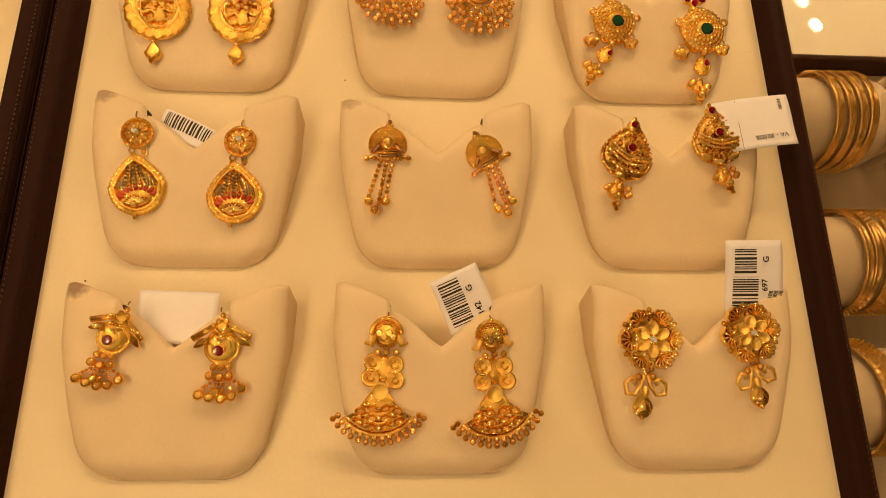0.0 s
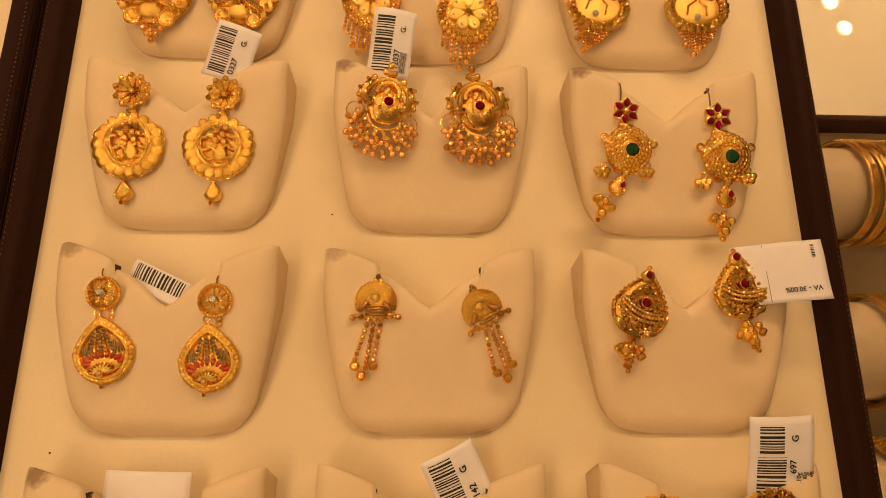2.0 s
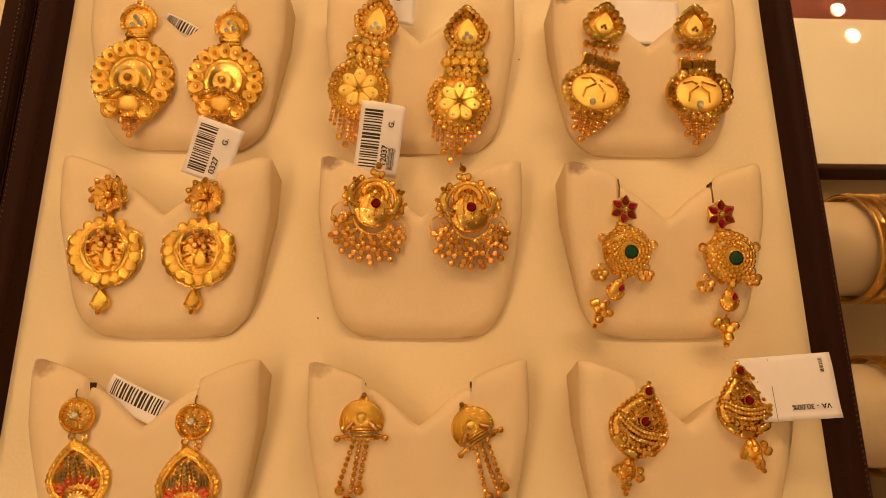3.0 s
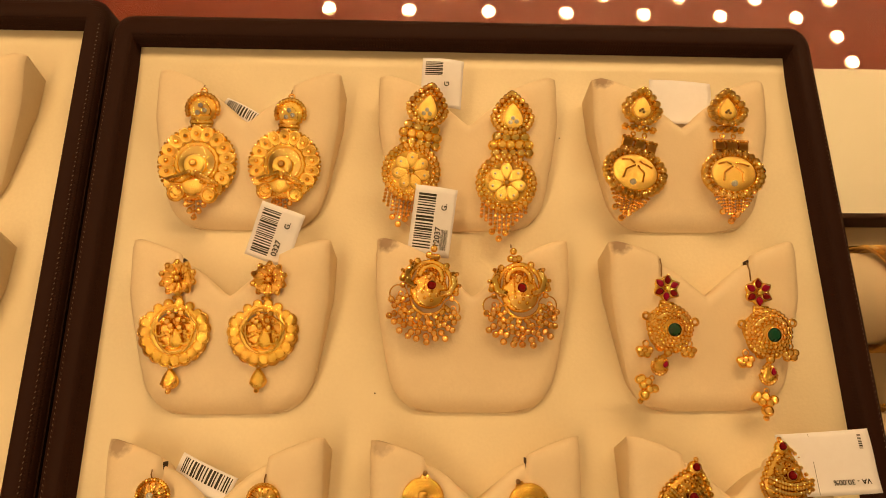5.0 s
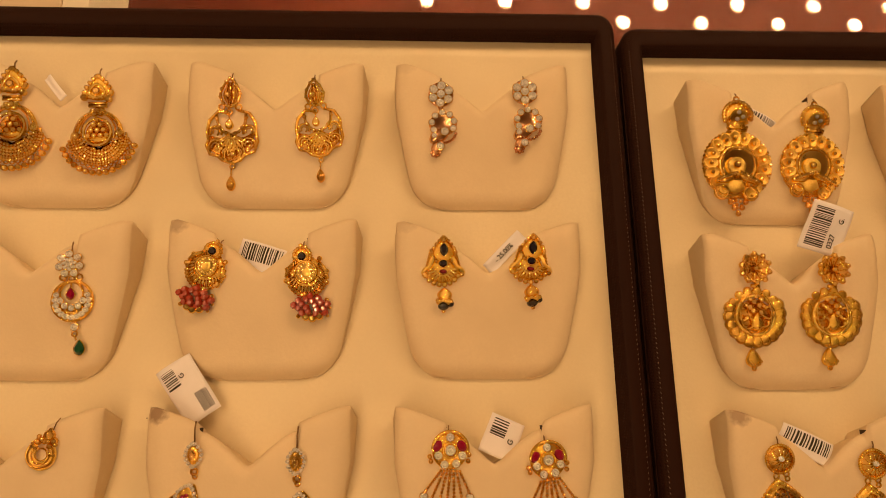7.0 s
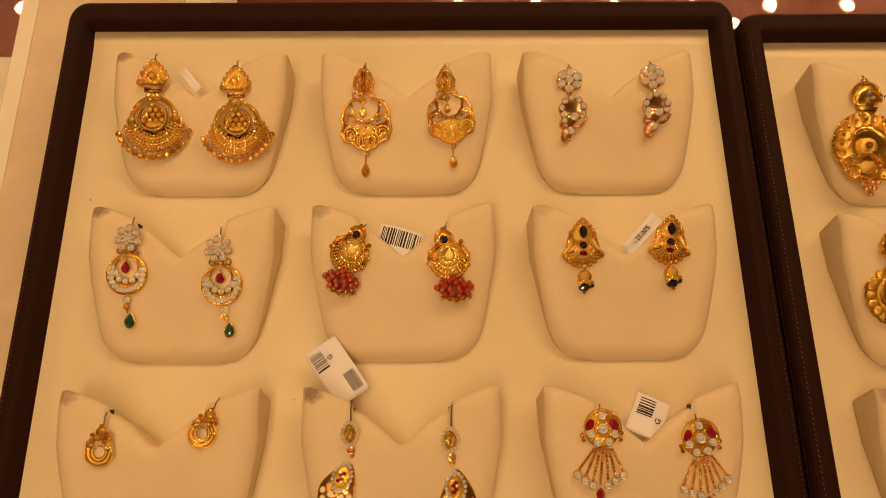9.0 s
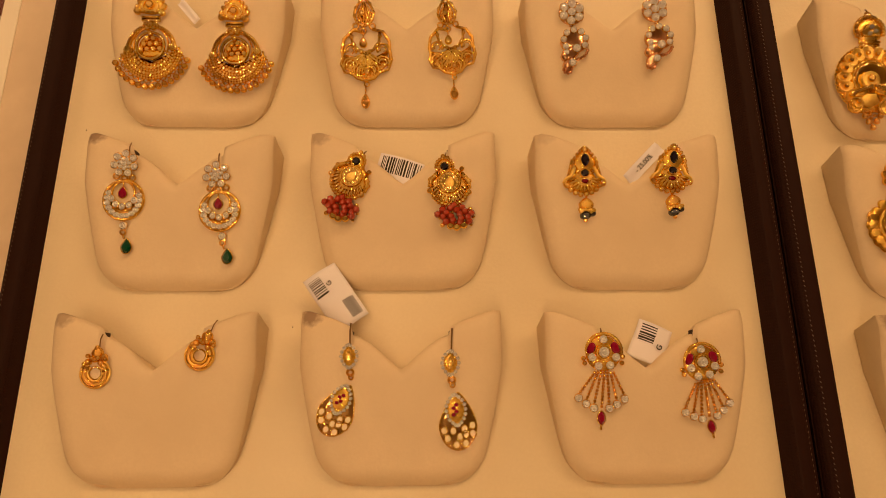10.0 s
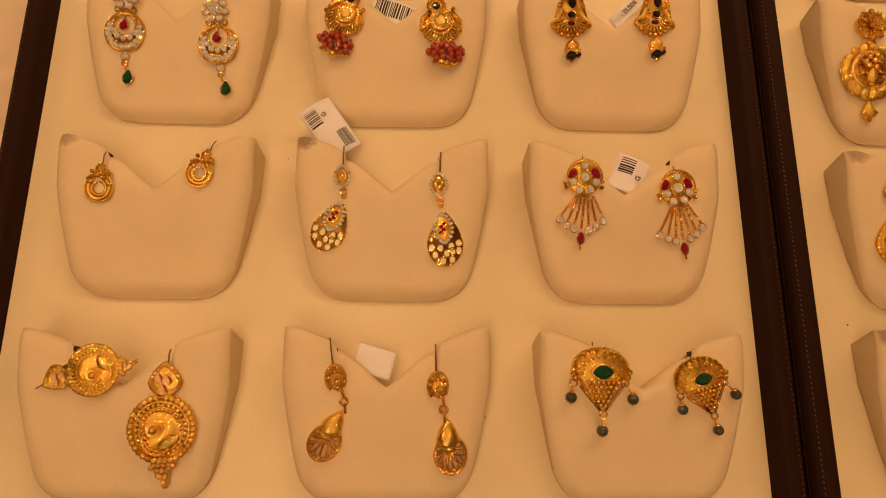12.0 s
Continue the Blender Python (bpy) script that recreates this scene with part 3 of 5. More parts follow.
def flower_long(bend):
    d = Design((668, 135), (590, 822))
    d.pad("crest", (668, 150), ell(20, 14), 6, 14)
    d.pad("upper_plate", (660, 250), drop(90, 110, 80), 2, 16, DOME, GOLD)
    d.pad("leaf", (662, 262), drop(44, 72, 44), 18, 10, FLAT, GOLD_MATTE)
    d.beads([(660, 262), (648, 282), (676, 278)], 8, 32, CRYSTAL, "stone")
    d.grains("upper_grains", [(660 + 1.0 * x, 250 + 1.0 * y) for x, y in drop(88, 110, 78, 0, 26)], 13, 14)
    d.grains("upper_grains", [(660 + 0.74 * x, 252 + 0.74 * y) for x, y in drop(88, 110, 78, 0, 18)], 9, 20, GOLD_CUT)
    for i in range(4):
        d.pad("link", (590 + 42 * i, 342 + 4 * (i % 2)), circ(26, 8), 4, 20, DOME, GOLD_CUT, False)
    for i in range(5):
        d.pad("link", (572 + 40 * i, 382), circ(26, 8), 4, 22, DOME, GOLD)
        d.pad("link", (582 + 38 * i, 420), circ(25, 6), 4, 22, DOME, GOLD_CUT, False)
    d.hang((640, 400), bend)
    c = (628, 560)
    d.pad("disc", c, circ(128, 36), 0, 16, FLAT, GOLD)
    d.grains("disc_grains", arc(c, 124, 0, 350, 30), 15, 12), d.grains("disc_grains", arc(c, 106, 6, 354, 30), 8, 20, GOLD_CUT)
    for i in range(7):
        a = 360 / 7 * i + 64
        p = arc(c, 56, a, a, 1)[0]
        d.pad("petal", p, drop(27, 42, 34, a - 90), 18, 12, FLAT, GOLD_MATTE)
        d.grains("petal_grains", arc(c, 66, a, a, 1), 5, 34, CRYSTAL)
    d.grains("centre", [c], 14, 26, GOLD_CUT)
    for i in range(11):
        x = 520 + i * 20
        y1 = 790 - abs(i - 4.5) * 18
        d.chain((x, 664 - abs(i - 5) * 5), (x - 6, y1), 9, 7.2, 8 + 5 * (i % 2), GOLD_BEAD if i % 2 else GOLD_RED)
    d.beads([(590, 812), (560, 780), (620, 785)], 12)
    return d


def palm_long(bend):
    d = Design((686, 92), (705, 742))
    d.pad("crest", (686, 100), ell(22, 14), 6, 12)
    c = (695, 190)
    d.pad("upper_plate", c, drop(90, 98, 72), 0, 16, DOME, GOLD)
    d.pad("leaf", (693, 195), drop(42, 62, 42), 16, 10, FLAT, GOLD_MATTE)
    d.grains("leaf_cuts", [(684, 205), (694, 196), (702, 208)], 6, 27, WIRE)
    d.beads([(c[0] + 0.94 * x, c[1] + 0.94 * y) for x, y in drop(88, 98, 72, 0, 18)], 15, 18, GOLD_CUT)
    for i in range(5):
        d.pad("link", (628 + 34 * i, 285), circ(18, 6), 4, 22, DOME, GOLD_CUT if i % 2 else GOLD, False)
    d.ring("joint", (670, 318), 10, 4, 8), d.ring("joint", (725, 318), 10, 4, 8)
    d.hang((697, 320), bend)
    for i in range(3):
        d.pad("link", (650 + 58 * i, 372), [(-24, -20), (24, -20), (24, 20), (-24, 20)], 4, 22, FLAT, GOLD_CUT, False)
        d.grains("link_grains", [(630 + 58 * i, 346), (650 + 58 * i, 344), (670 + 58 * i, 346), (632 + 58 * i, 400), (668 + 58 * i, 400)], 10, 12)
    c = (718, 505)
    d.pad("disc", c, ell(150, 118, 0, 30), 0, 14, FLAT, GOLD)
    d.pad("plaque", (716, 505), ell(108, 84, 0, 26), 14, 10, FLAT, GOLD_MATTE)
    d.beads(arc(c, 140, -10, 350, 27, 108), 15, 16, GOLD_CUT)
    d.grains("rim_grains", arc(c, 118, 0, 350, 28, 92), 8, 24)
    for pts in ([(640, 462), (680, 450), (705, 462)], [(725, 450), (760, 458), (790, 466)], [(668, 545), (672, 500), (712, 470)], [(762, 545), (760, 500), (722, 470)]):
        d.tube("palm_cut", pts, 5, 24, GOLD_RED)
    d.beads([(716, 555)], 12, 30, CRYSTAL, "stone")
    for i in range(13):
        x = 632 + i * 15
        d.chain((x, 612), (x + (i - 6) * -3, 725 - abs(i - 6) * 13), 8, 6.2, 8 + 5 * (i % 2), GOLD_BEAD if i % 2 else GOLD_RED)
    d.beads([(705, 735), (665, 690), (735, 700)], 12, None, GOLD_RED)
    return d


def flower_disc(bend):
    d = Design((235, 110), (172, 700))
    c = (225, 190)
    d.pad("flower", c, circ(74, 40, 10, 0.16), 4, 22, CUP, GOLD_RED)
    for i in range(10):
        p, q = arc(c, 60, 36 * i, 36 * i, 1)[0], arc(c, 14, 36 * i, 36 * i, 1)[0]
        d.tube("rib", [q, p], 4, [16, 26], GOLD)
    d.grains("flower_grains", arc(c, 74, 18, 342, 10), 12, 18), d.beads([c], 11, 22)
    d.tube("neck", [(198, 278), (240, 282)], 10, 8)
    d.hang((218, 280), bend)
    c = (202, 430)
    d.ring("rim", c, 118, 10, 10), d.ring("rim", c, 98, 8, 12, GOLD_MATTE)
    d.ring("mount", c, 108, 14, 4, GOLD_RED, 28)
    for p in arc(c, 130, -20, 200, 13):
        d.pad("shell", p, circ(31, 12), 6, 18, DOME, GOLD)
        d.ring("shell_ring", p, 32, 5, 8, GOLD_CUT, 14)
    for p in arc(c, 128, 215, 325, 6):
        d.pad("shell", p, circ(23, 12), 6, 14, DOME, GOLD)
    d.pad("back_plate", (202, 440), circ(92, 24), -4, 7, FLAT, GOLD_RED)
    d.tube("hoop", arc((205, 420), 82, 0, 350, 22, 110), 6, 16, GOLD, True)
    for x, y, s in ((140, 420, 1), (270, 420, -1), (160, 465, -1), (245, 460, 1)):
        d.tube("vine", arc((x, y), 30, 20, 300, 9) if s > 0 else arc((x, y), 30, 160, -120, 9), 8, 14, GOLD)
    d.pad("bird", (210, 470), drop(34, 60, 40), 8, 20, DOME, GOLD)
    d.beads([(200, 360), (225, 380), (175, 385), (240, 350), (190, 405), (230, 415)], 13, 16)
    d.beads([(182, 345), (215, 335), (250, 385), (160, 375), (265, 470), (145, 485)], 9, 14)
    d.ring("link", (182, 585), 13, 5, 8, GOLD_RED, 12)
    d.pad("bell_drop", (176, 655), drop(40, 62, 36), 0, 26, DOME, GOLD), d.grains("drop_cuts", arc((176, 650), 28, 20, 160, 5), 8, 22, GOLD_CUT)
    d.beads([(170, 696)], 10)
    return d


def crescent_bells(bend):
    d = Design((795, 72), (840, 640))
    d.hook((792, 78), 20)
    d.beads([(797, 105), (780, 145), (825, 145), (728, 195), (890, 180), (803, 150)], 16, 50)
    d.tube("frame", arc((825, 290), 115, 150, 390, 20), 13, 44, GOLD), d.tube("mount", [(825, 200), (825, 300), (830, 420)], 40, [14, 20, 14], GOLD_RED)
    d.tube("arch", arc((822, 260), 62, 170, 370, 14), 15, 48, GOLD), d.grains("arch_grains", arc((822, 260), 80, 170, 370, 20), 7, 48)
    for s in (-1, 1):
        p = [(825 + s * 105, 205), (825 + s * 135, 265), (825 + s * 120, 315), (825 + s * 70, 335)]
        d.tube("wing", p, 22, [44, 52, 52, 46], GOLD_CUT), d.grains("wing_grains", [(x + s * 28, y) for x, y in p], 10, 44)
        d.ring("loop", (825 + s * 150, 395), 48, 4, 36, GOLD)
        d.beads([(825 + s * 155, 310), (825 + s * 140, 345), (825 + s * 150, 290)], 13, 44)
    d.pad("backplate", (830, 330), circ(105, 26), 24, 16, DOME, GOLD)
    d.stone((838, 302), circ(26, 14), 48, 16, GARNET), d.beads([(820, 245), (812, 262)], 12, 60)
    d.pad("moon", (842, 372), [(-82, -28), (-40, -36), (0, -26), (40, -36), (80, -26), (66, 20), (36, 44), (0, 52), (-36, 44), (-66, 20)], 44, 10, FLAT, GOLD_CUT)
    d.grains("moon_cuts", [(800, 352), (842, 362), (880, 352), (820, 380), (862, 384)], 8, 56, GOLD)
    d.tube("collar", arc((840, 370), 100, 10, 170, 18, 95), 9, 38)
    for k, (R, n, r, mt) in enumerate(((112, 14, 11, GOLD_BEAD), (136, 13, 13, GOLD_BEAD), (162, 12, 14.5, GOLD_RED), (190, 13, 15, GOLD_RED), (218, 9, 15, GOLD_RED))):
        spread = 14 - 3 * k if k < 4 else 34
        row = arc((838, 375 + 6 * k), R, spread + 6 * (k % 2), 180 - spread - 6 * (k % 2), n, R * 0.96)
        d.beads([(x + 7 * math.sin(37 * n + 91 * q + k), y + 9 * math.sin(53 * q + 17 * k)) for q, (x, y) in enumerate(row)], r, 44 - 7 * k, mt)
    for a in range(0, 181, 12):
        d.ring("link", arc((838, 392), 150, a, a, 1, 148)[0], 13, 4, 30, GOLD_RED, 10)
    return d


def star_emerald(bend):
    d = Design((700, 140), (705, 800))
    d.hook((672, 150), 90, -12)
    c = (700, 205)
    for i in range(6):
        p = arc(c, 42, 60 * i - 90, 60 * i - 90, 1)[0]
        d.stone(p, drop(17, 24, 22, 60 * i), 16, 12, RUBY if i % 2 else GARNET)
    d.beads([c], 13, 24), d.pad("base", c, circ(58, 24, 6, 0.2), 4, 12, FLAT, GOLD)
    d.tube("neck", [(670, 275), (740, 278)], 9, 14), d.tube("neck", [(665, 292), (745, 295)], 9, 16)
    c = (730, 395)
    star = circ(112, 40, 5, 0.12)
    d.pad("star", c, turned(star, 18), 4, 46, DOME, GOLD)
    for R, n, r, z in ((106, 30, 11, 18), (86, 26, 10, 32), (66, 19, 10, 42), (48, 15, 8, 48)):
        d.grains("granulation", arc(c, R, 0, 350, n), r, z)
    for s in (-1, 1):
        d.pad("leaf", (c[0] + s * 52, c[1] - 52), ell(36, 12, s * 35), 42, 10, DOME, GOLD_CUT), d.ring("ear", (c[0] + s * 122, c[1] - 42), 16, 7, 16, GOLD, 12)
    d.stone((740, 405), circ(33, 20), 50, 14, EMERALD)
    d.pad("foot", (690, 495), circ(24, 14), 6, 16, CUP, GOLD), d.pad("foot", (765, 495), circ(24, 14), 6, 16, CUP, GOLD)
    for s, q in ((-1, (612, 525)), (1, (828, 500))):
        d.ring("link", (q[0] + 6, q[1] - 38), 14, 4, 12, GOLD, 10)
        d.beads([(q[0] - 14, q[1] + 14), (q[0] + 16, q[1] + 14), (q[0], q[1] - 8), (q[0] + 26, q[1] - 8), (q[0] - 24, q[1] - 4)], 15)
    d.hang((733, 510), bend)
    d.beads([(733, 520)], 16), d.ring("link", (728, 545), 9, 4, 10, GOLD, 10)
    d.pad("almond", (725, 595), drop(36, 52, 36), 4, 18, DOME, GOLD), d.stone((742, 578), drop(13, 22, 16), 22, 10, RUBY)
    d.grains("almond_grains", [(725 + x, 595 + y) for x, y in drop(38, 54, 40, 0, 16)], 8, 8)
    d.ring("link", (712, 665), 11, 4, 10, GOLD, 10)
    d.beads([(665, 688), (700, 690), (742, 705), (684, 715), (720, 720), (655, 700)], 17), d.beads([(706, 755)], 22), d.beads([(705, 790)], 11)
    return d


def cage_drop(bend):
    d = Design((785, 225), (722, 742))
    d.hook((790, 228), 44, 6)
    c = (782, 300)
    d.pad("button", c, circ(70, 30), 2, 24, DOME, GOLD_RED)
    d.grains("button_grains", arc(c, 74, 0, 352, 34), 8, 8, GOLD)
    for i in range(12):
        d.tube("ray", [arc(c, 18, 30 * i, 30 * i, 1)[0], arc(c, 60, 30 * i, 30 * i, 1)[0]], 5, [30, 16], GOLD_CUT)
    d.stone((778, 292), circ(15, 8), 30, 14, CRYSTAL, False)
    for x in (742, 798):
        d.ring("link", (x, 385), 14, 5, 8, GOLD_CUT, 12), d.ring("link", (x, 410), 12, 5, 8, GOLD, 12)
    d.hang((770, 400), bend)
    c = (748, 570)
    out = drop(128, 150, 140, 0, 40)
    d.pad("bowl", c, [(0.86 * x, 0.86 * y) for x, y in out], 0, 26, DOME, GOLD_RED)
    d.tube("rim", [(c[0] + 0.88 * x, c[1] + 0.88 * y) for x, y in out], 12, 14, GOLD, True)
    for x, y in out:
        d.pad("shell", (c[0] + x, c[1] + y), circ(17, 10), 4, 16, DOME, GOLD)
    for i in range(5):
        x = -52 + 26 * i
        d.chain((c[0] + x * 0.5, c[1] - 96), (c[0] + x * 1.1, c[1] + 10), 10, 7, 36 - abs(i - 2) * 4, GOLD_CUT if i % 2 else WIRE)
    for s in (-1, 1):
        for k in range(3):
            d.tube("mesh", [(c[0] + s * (62 + k * 12), c[1] - 50 + k * 12), (c[0] + s * (66 + k * 13), c[1] + 10)], 4, 26 - k * 5, WIRE)
    for i in range(9):
        a = 200 + 17.5 * i
        p = arc((748, 640), 88, a, a, 1, 62)[0]
        d.pad("enamel", p, ell(22, 10, a, 8), 30 - abs(i - 4) * 3, 10, DOME, ENAMEL)
    for i in range(9):
        a = 190 + 20 * i
        d.tube("fan", [(740, 665), arc((742, 662), 58, a, a, 1, 40)[0]], 7, [40, 34], GOLD_CUT)
    d.beads([(735, 668)], 14, 40, GOLD_RED), d.beads([(722, 712)], 10), d.tube("tip", [(722, 708), (722, 740)], 9, 6)
    return d


def half_moon_chains(bend):
    d = Design((155, 92), (72, 608))
    d.beads([(155, 100)], 10, None, WIRE), d.beads([(142, 116), (166, 116)], 9)
    c = (142, 225)
    out = [p for p in arc((0, 0), 104, 155, 385, 26)]
    d.pad("half_disc", (c[0], c[1]), out, 0, 10, FLAT, GOLD)
    for R in (98, 84, 70, 56, 42):
        d.tube("arc_wire", arc(c, R, 170, 370, 22), 5, 12, GOLD if R > 50 else GOLD_CUT)
    d.pad("centre", (140, 205), circ(22, 14), 12, 12, DOME, GOLD_MATTE)
    for k in range(4):
        d.tube("bar", [(85 + 2 * k, 240 + 14 * k), (205 - 2 * k, 242 + 14 * k)], 6, 12, GOLD_CUT if k % 2 else GOLD)
    for s in (-1, 1):
        d.tube("baguette", [(140 + s * 38, 222), (140 + s * 82, 268)], 11, 16, ROSE)
        d.tube("arm", [(140 + s * 60, 285), (140 + s * 108, 296)], 10, 10), d.beads([(140 + s * 112, 298)], 13, None, GOLD_RED)
    d.grains("edge", [(70 + 18 * i, 300) for i in range(9)], 9, 10)
    d.hang((138, 300), bend)
    for (x0, x1, y1) in ((105, 40, 500), (135, 90, 540), (168, 130, 505)):
        d.chain((x0, 310), (x1, y1), 15, 11, 9, GOLD_BEAD)
    d.beads([(40, 530), (130, 532)], 20), d.beads([(72, 578)], 21)
    return d


def crown_bell(bend):
    d = Design((637, 42), (745, 508))
    d.tube("pin", [(637, 45), (645, 70)], 6, 12), d.beads([(637, 46)], 9, 14)
    d.pad("neck", (650, 85), circ(34, 18), 8, 20, DOME, GOLD), d.stone((648, 75), circ(19, 12), 24, 12, GARNET)
    c = (680, 235)
    out = drop(124, 165, 118, -8, 44)
    d.pad("body", c, out, 0, 24, DOME, GOLD)
    d.grains("edge_grains", [(c[0] + x, c[1] + y) for x, y in out], 10, 8)
    d.grains("inner_grains", [(c[0] + 0.72 * x, c[1] + 0.72 * y) for x, y in out[::2]], 8, 30, GOLD_CUT)
    for k, y in enumerate((222, 240, 262)):
        d.grains("band", [(c[0] - 100 + 14 * i, y + 26 * math.sin(math.pi * i / 14) - 8) for i in range(15)], 9, 36, GOLD if k % 2 else GOLD_CUT)
    for i in range(18):
        q = (c[0] + 90 * math.cos(i * 2.4) * (0.3 + 0.04 * i), c[1] + 100 * math.sin(i * 2.4) * (0.3 + 0.035 * i))
        d.pad("facet", q, circ(14, 6), 28, 14, CONE, GOLD_CUT if i % 3 else GOLD, False)
    d.stone((680, 198), circ(21, 14), 42, 14, GARNET)
    for p in ((620, 325), (760, 312), (690, 345)):
        d.pad("leaf", p, ell(34, 18, (p[0] - 690) * -0.3), 18, 14, DOME, GOLD_CUT, False)
    d.tube("collar", [(655, 352), (725, 350)], 16, 16, GOLD_CUT)
    d.hang((690, 360), bend)
    d.pad("bell", (712, 420), drop(46, 60, 46), 4, 30, DOME, GOLD)
    d.beads([(668, 425), (660, 440), (755, 385), (775, 410), (770, 420), (690, 385)], 13, 24)
    d.beads([(708, 405), (725, 440), (715, 460), (735, 460)], 13, 34)
    d.beads([(735, 485), (752, 478), (757, 500)], 10)
    return d


def bird_bells(bend):
    d = Design((812, 160), (812, 600))
    d.hook((800, 165), 20), d.beads([(815, 185)], 12, 20), d.beads([(795, 215), (830, 215)], 14, 22)
    d.pad("crest", (812, 250), drop(60, 50, 40), 8, 28, DOME, GOLD)
    c = (810, 340)
    d.pad("body", c, circ(82, 30), 4, 34, DOME, GOLD), d.ring("edge", c, 80, 9, 12, GOLD, 26)
    d.tube("swirl", arc((805, 345), 46, -60, 200, 14), 12, 38, GOLD_MATTE)
    for s in (-1, 1):
        d.tube("plume", [(812 + s * 25, 235), (812 + s * 75, 260), (812 + s * 140, 300)], 14, [26, 30, 20], GOLD), d.grains("plume_grains", [(812 + s * (40 + 14 * i), 232 + 8 * i) for i in range(8)], 9, 34)
        d.pad("wing", (812 + s * 100, 316), almond(48, 20, s * 32), 16, 20, DOME, GOLD_CUT)
    for y in (250, 275, 300):
        d.tube("fold", [(790, y), (812, y + 14), (836, y)], 8, 38, GOLD_CUT)
    d.stone((798, 360), circ(27, 16), 40, 16, GARNET)
    d.pad("stem", (808, 412), [(-40, -20), (40, -20), (52, 22), (-48, 22)], 4, 20, DOME, GOLD)
    d.hang((808, 430), bend)
    d.beads([(770, 438), (808, 440), (845, 438)], 14, 18), d.beads([(752, 478), (800, 488), (848, 480)], 18, 20)
    for i, (x, y) in enumerate(((702, 568), (755, 582), (785, 560), (812, 590), (862, 580), (910, 545))):
        d.chain((770 + 16 * i, 500), (x, y - 20), 5, 8, 10, GOLD_RED), d.beads([(x, y)], 21)
    return d


def goddess_fan(bend):
    d = Design((235, 248), (205, 790))
    d.hook((235, 258), 30), d.beads([(235, 250)], 10)
    d.pad("dome", (228, 325), circ(62, 28), 2, 44, DOME, GOLD)
    for i in range(4):
        d.pad("lobe", (228 - 30 + 20 * i, 318 + 16 * (i % 2)), circ(20, 12), 34, 18, DOME, GOLD_CUT)
    d.tube("fold", [(190, 350), (228, 362), (270, 348)], 9, 34), d.tube("band", arc((228, 320), 66, 180, 360, 16), 10, 16)
    for s in (-1, 1):
        d.tube("scroll", [(228 + s * 55, 330), (228 + s * 66, 370), (228 + s * 92, 358)], 17, [20, 22, 10], GOLD_MATTE, taper=0.5)
    d.beads([(190, 402), (228, 382), (230, 400), (272, 402)], 12)
    d.hang((228, 392), bend)
    for x, y in ((172, 445), (265, 455), (162, 508), (268, 520)):
        d.pad("coin", (x, y), circ(36, 20), 2, 14, CUP, GOLD_MATTE), d.ring("coin_edge", (x, y), 36, 6, 10, GOLD, 18), d.tube("coin_swirl", arc((x, y), 16, 0, 280, 9), 5, 14)
    d.pad("web", (218, 470), ell(30, 60), 0, 16, DOME, GOLD)
    d.pad("shield", (205, 565), circ(36, 20), 14, 16, CUP, GOLD_MATTE)
    fan = [(-30, -80), (30, -80), (140, 70), (80, 105), (0, 118), (-80, 105), (-140, 70)]
    d.pad("fan", (200, 640), fan, 0, 18, DOME, GOLD)
    for k, (R, n, r) in enumerate(((70, 5, 17), (108, 7, 19), (146, 9, 18))):
        for i, p in enumerate(arc((200, 575), R, 42, 138, n)):
            d.pad("cell", p, ell(r + 4, r - 3), 16, 16, CUP if (i + k) % 2 else CONE, GOLD_RED if (i + k) % 2 else GOLD_CUT, False)
    d.tube("hem", arc((200, 555), 196, 38, 142, 20), 9, 12), d.tube("hem", arc((200, 555), 178, 40, 140, 20), 7, 14, GOLD_CUT)
    for p, q in zip(arc((200, 555), 208, 33, 147, 14), arc((200, 555), 234, 33, 147, 14)):
        d.beads([p], 11, 10), d.beads([q], 11, 10)
    return d


def gilt_blossom(bend):
    d = Design((230, 285), (188, 795))
    c = (230, 425)
    for i in range(6):
        a = 60 * i - 62
        p = arc(c, 92, a, a, 1)[0]
        d.pad("petal", p, circ(58, 36, 12, 0.14), 6, 34, CUP, GOLD_CUT)
        for k in range(-3, 4):
            q = arc(p, 50, a + 26 * k, a + 26 * k, 1)[0]
            d.tube("ridge", [p, q], 5, [20, 40], GOLD if k % 2 else GOLD_RED)
        d.beads([arc(c, 138, a + 30, a + 30, 1)[0]], 11, 14)
    for i in range(6):
        a = 60 * i - 90
        d.pad("inner_petal", arc(c, 52, a, a, 1)[0], ell(36, 26, a), 36, 16, CUP, GOLD_MATTE)
    d.stone(c, circ(17, 8), 46, 16, CRYSTAL), d.beads(arc(c, 22, 0, 300, 6), 6, 52)
    d.ring("joint", (218, 572), 14, 6, 8, GOLD_RED, 12)
    d.hang((216, 572), bend)
    for s in (-1, 1):
        d.tube("scroll", [(208 + s * 8, 590), (208 + s * 22, 640), (208 + s * 50, 682), (208 + s * 92, 678), (208 + s * 98, 632), (208 + s * 66, 606), (208 + s * 46, 620), (208 + s * 56, 638)], 10, 10, GOLD_MATTE)
        d.beads([(208 + s * 34, 600)], 14, 14)
    d.pad("bud", (206, 670), ell(18, 30), 10, 14, DOME, GOLD_MATTE)
    d.pad("leaf_drop", (196, 735), drop(48, 62, 54), 2, 28, CONE, GOLD_CUT, False)
    for k in range(-2, 3):
        d.tube("vein", [(198, 700), (196 + 18 * k, 770 - 8 * abs(k))], 4, [26, 12], GOLD_RED)
    d.beads([(188, 786)], 9)
    return d


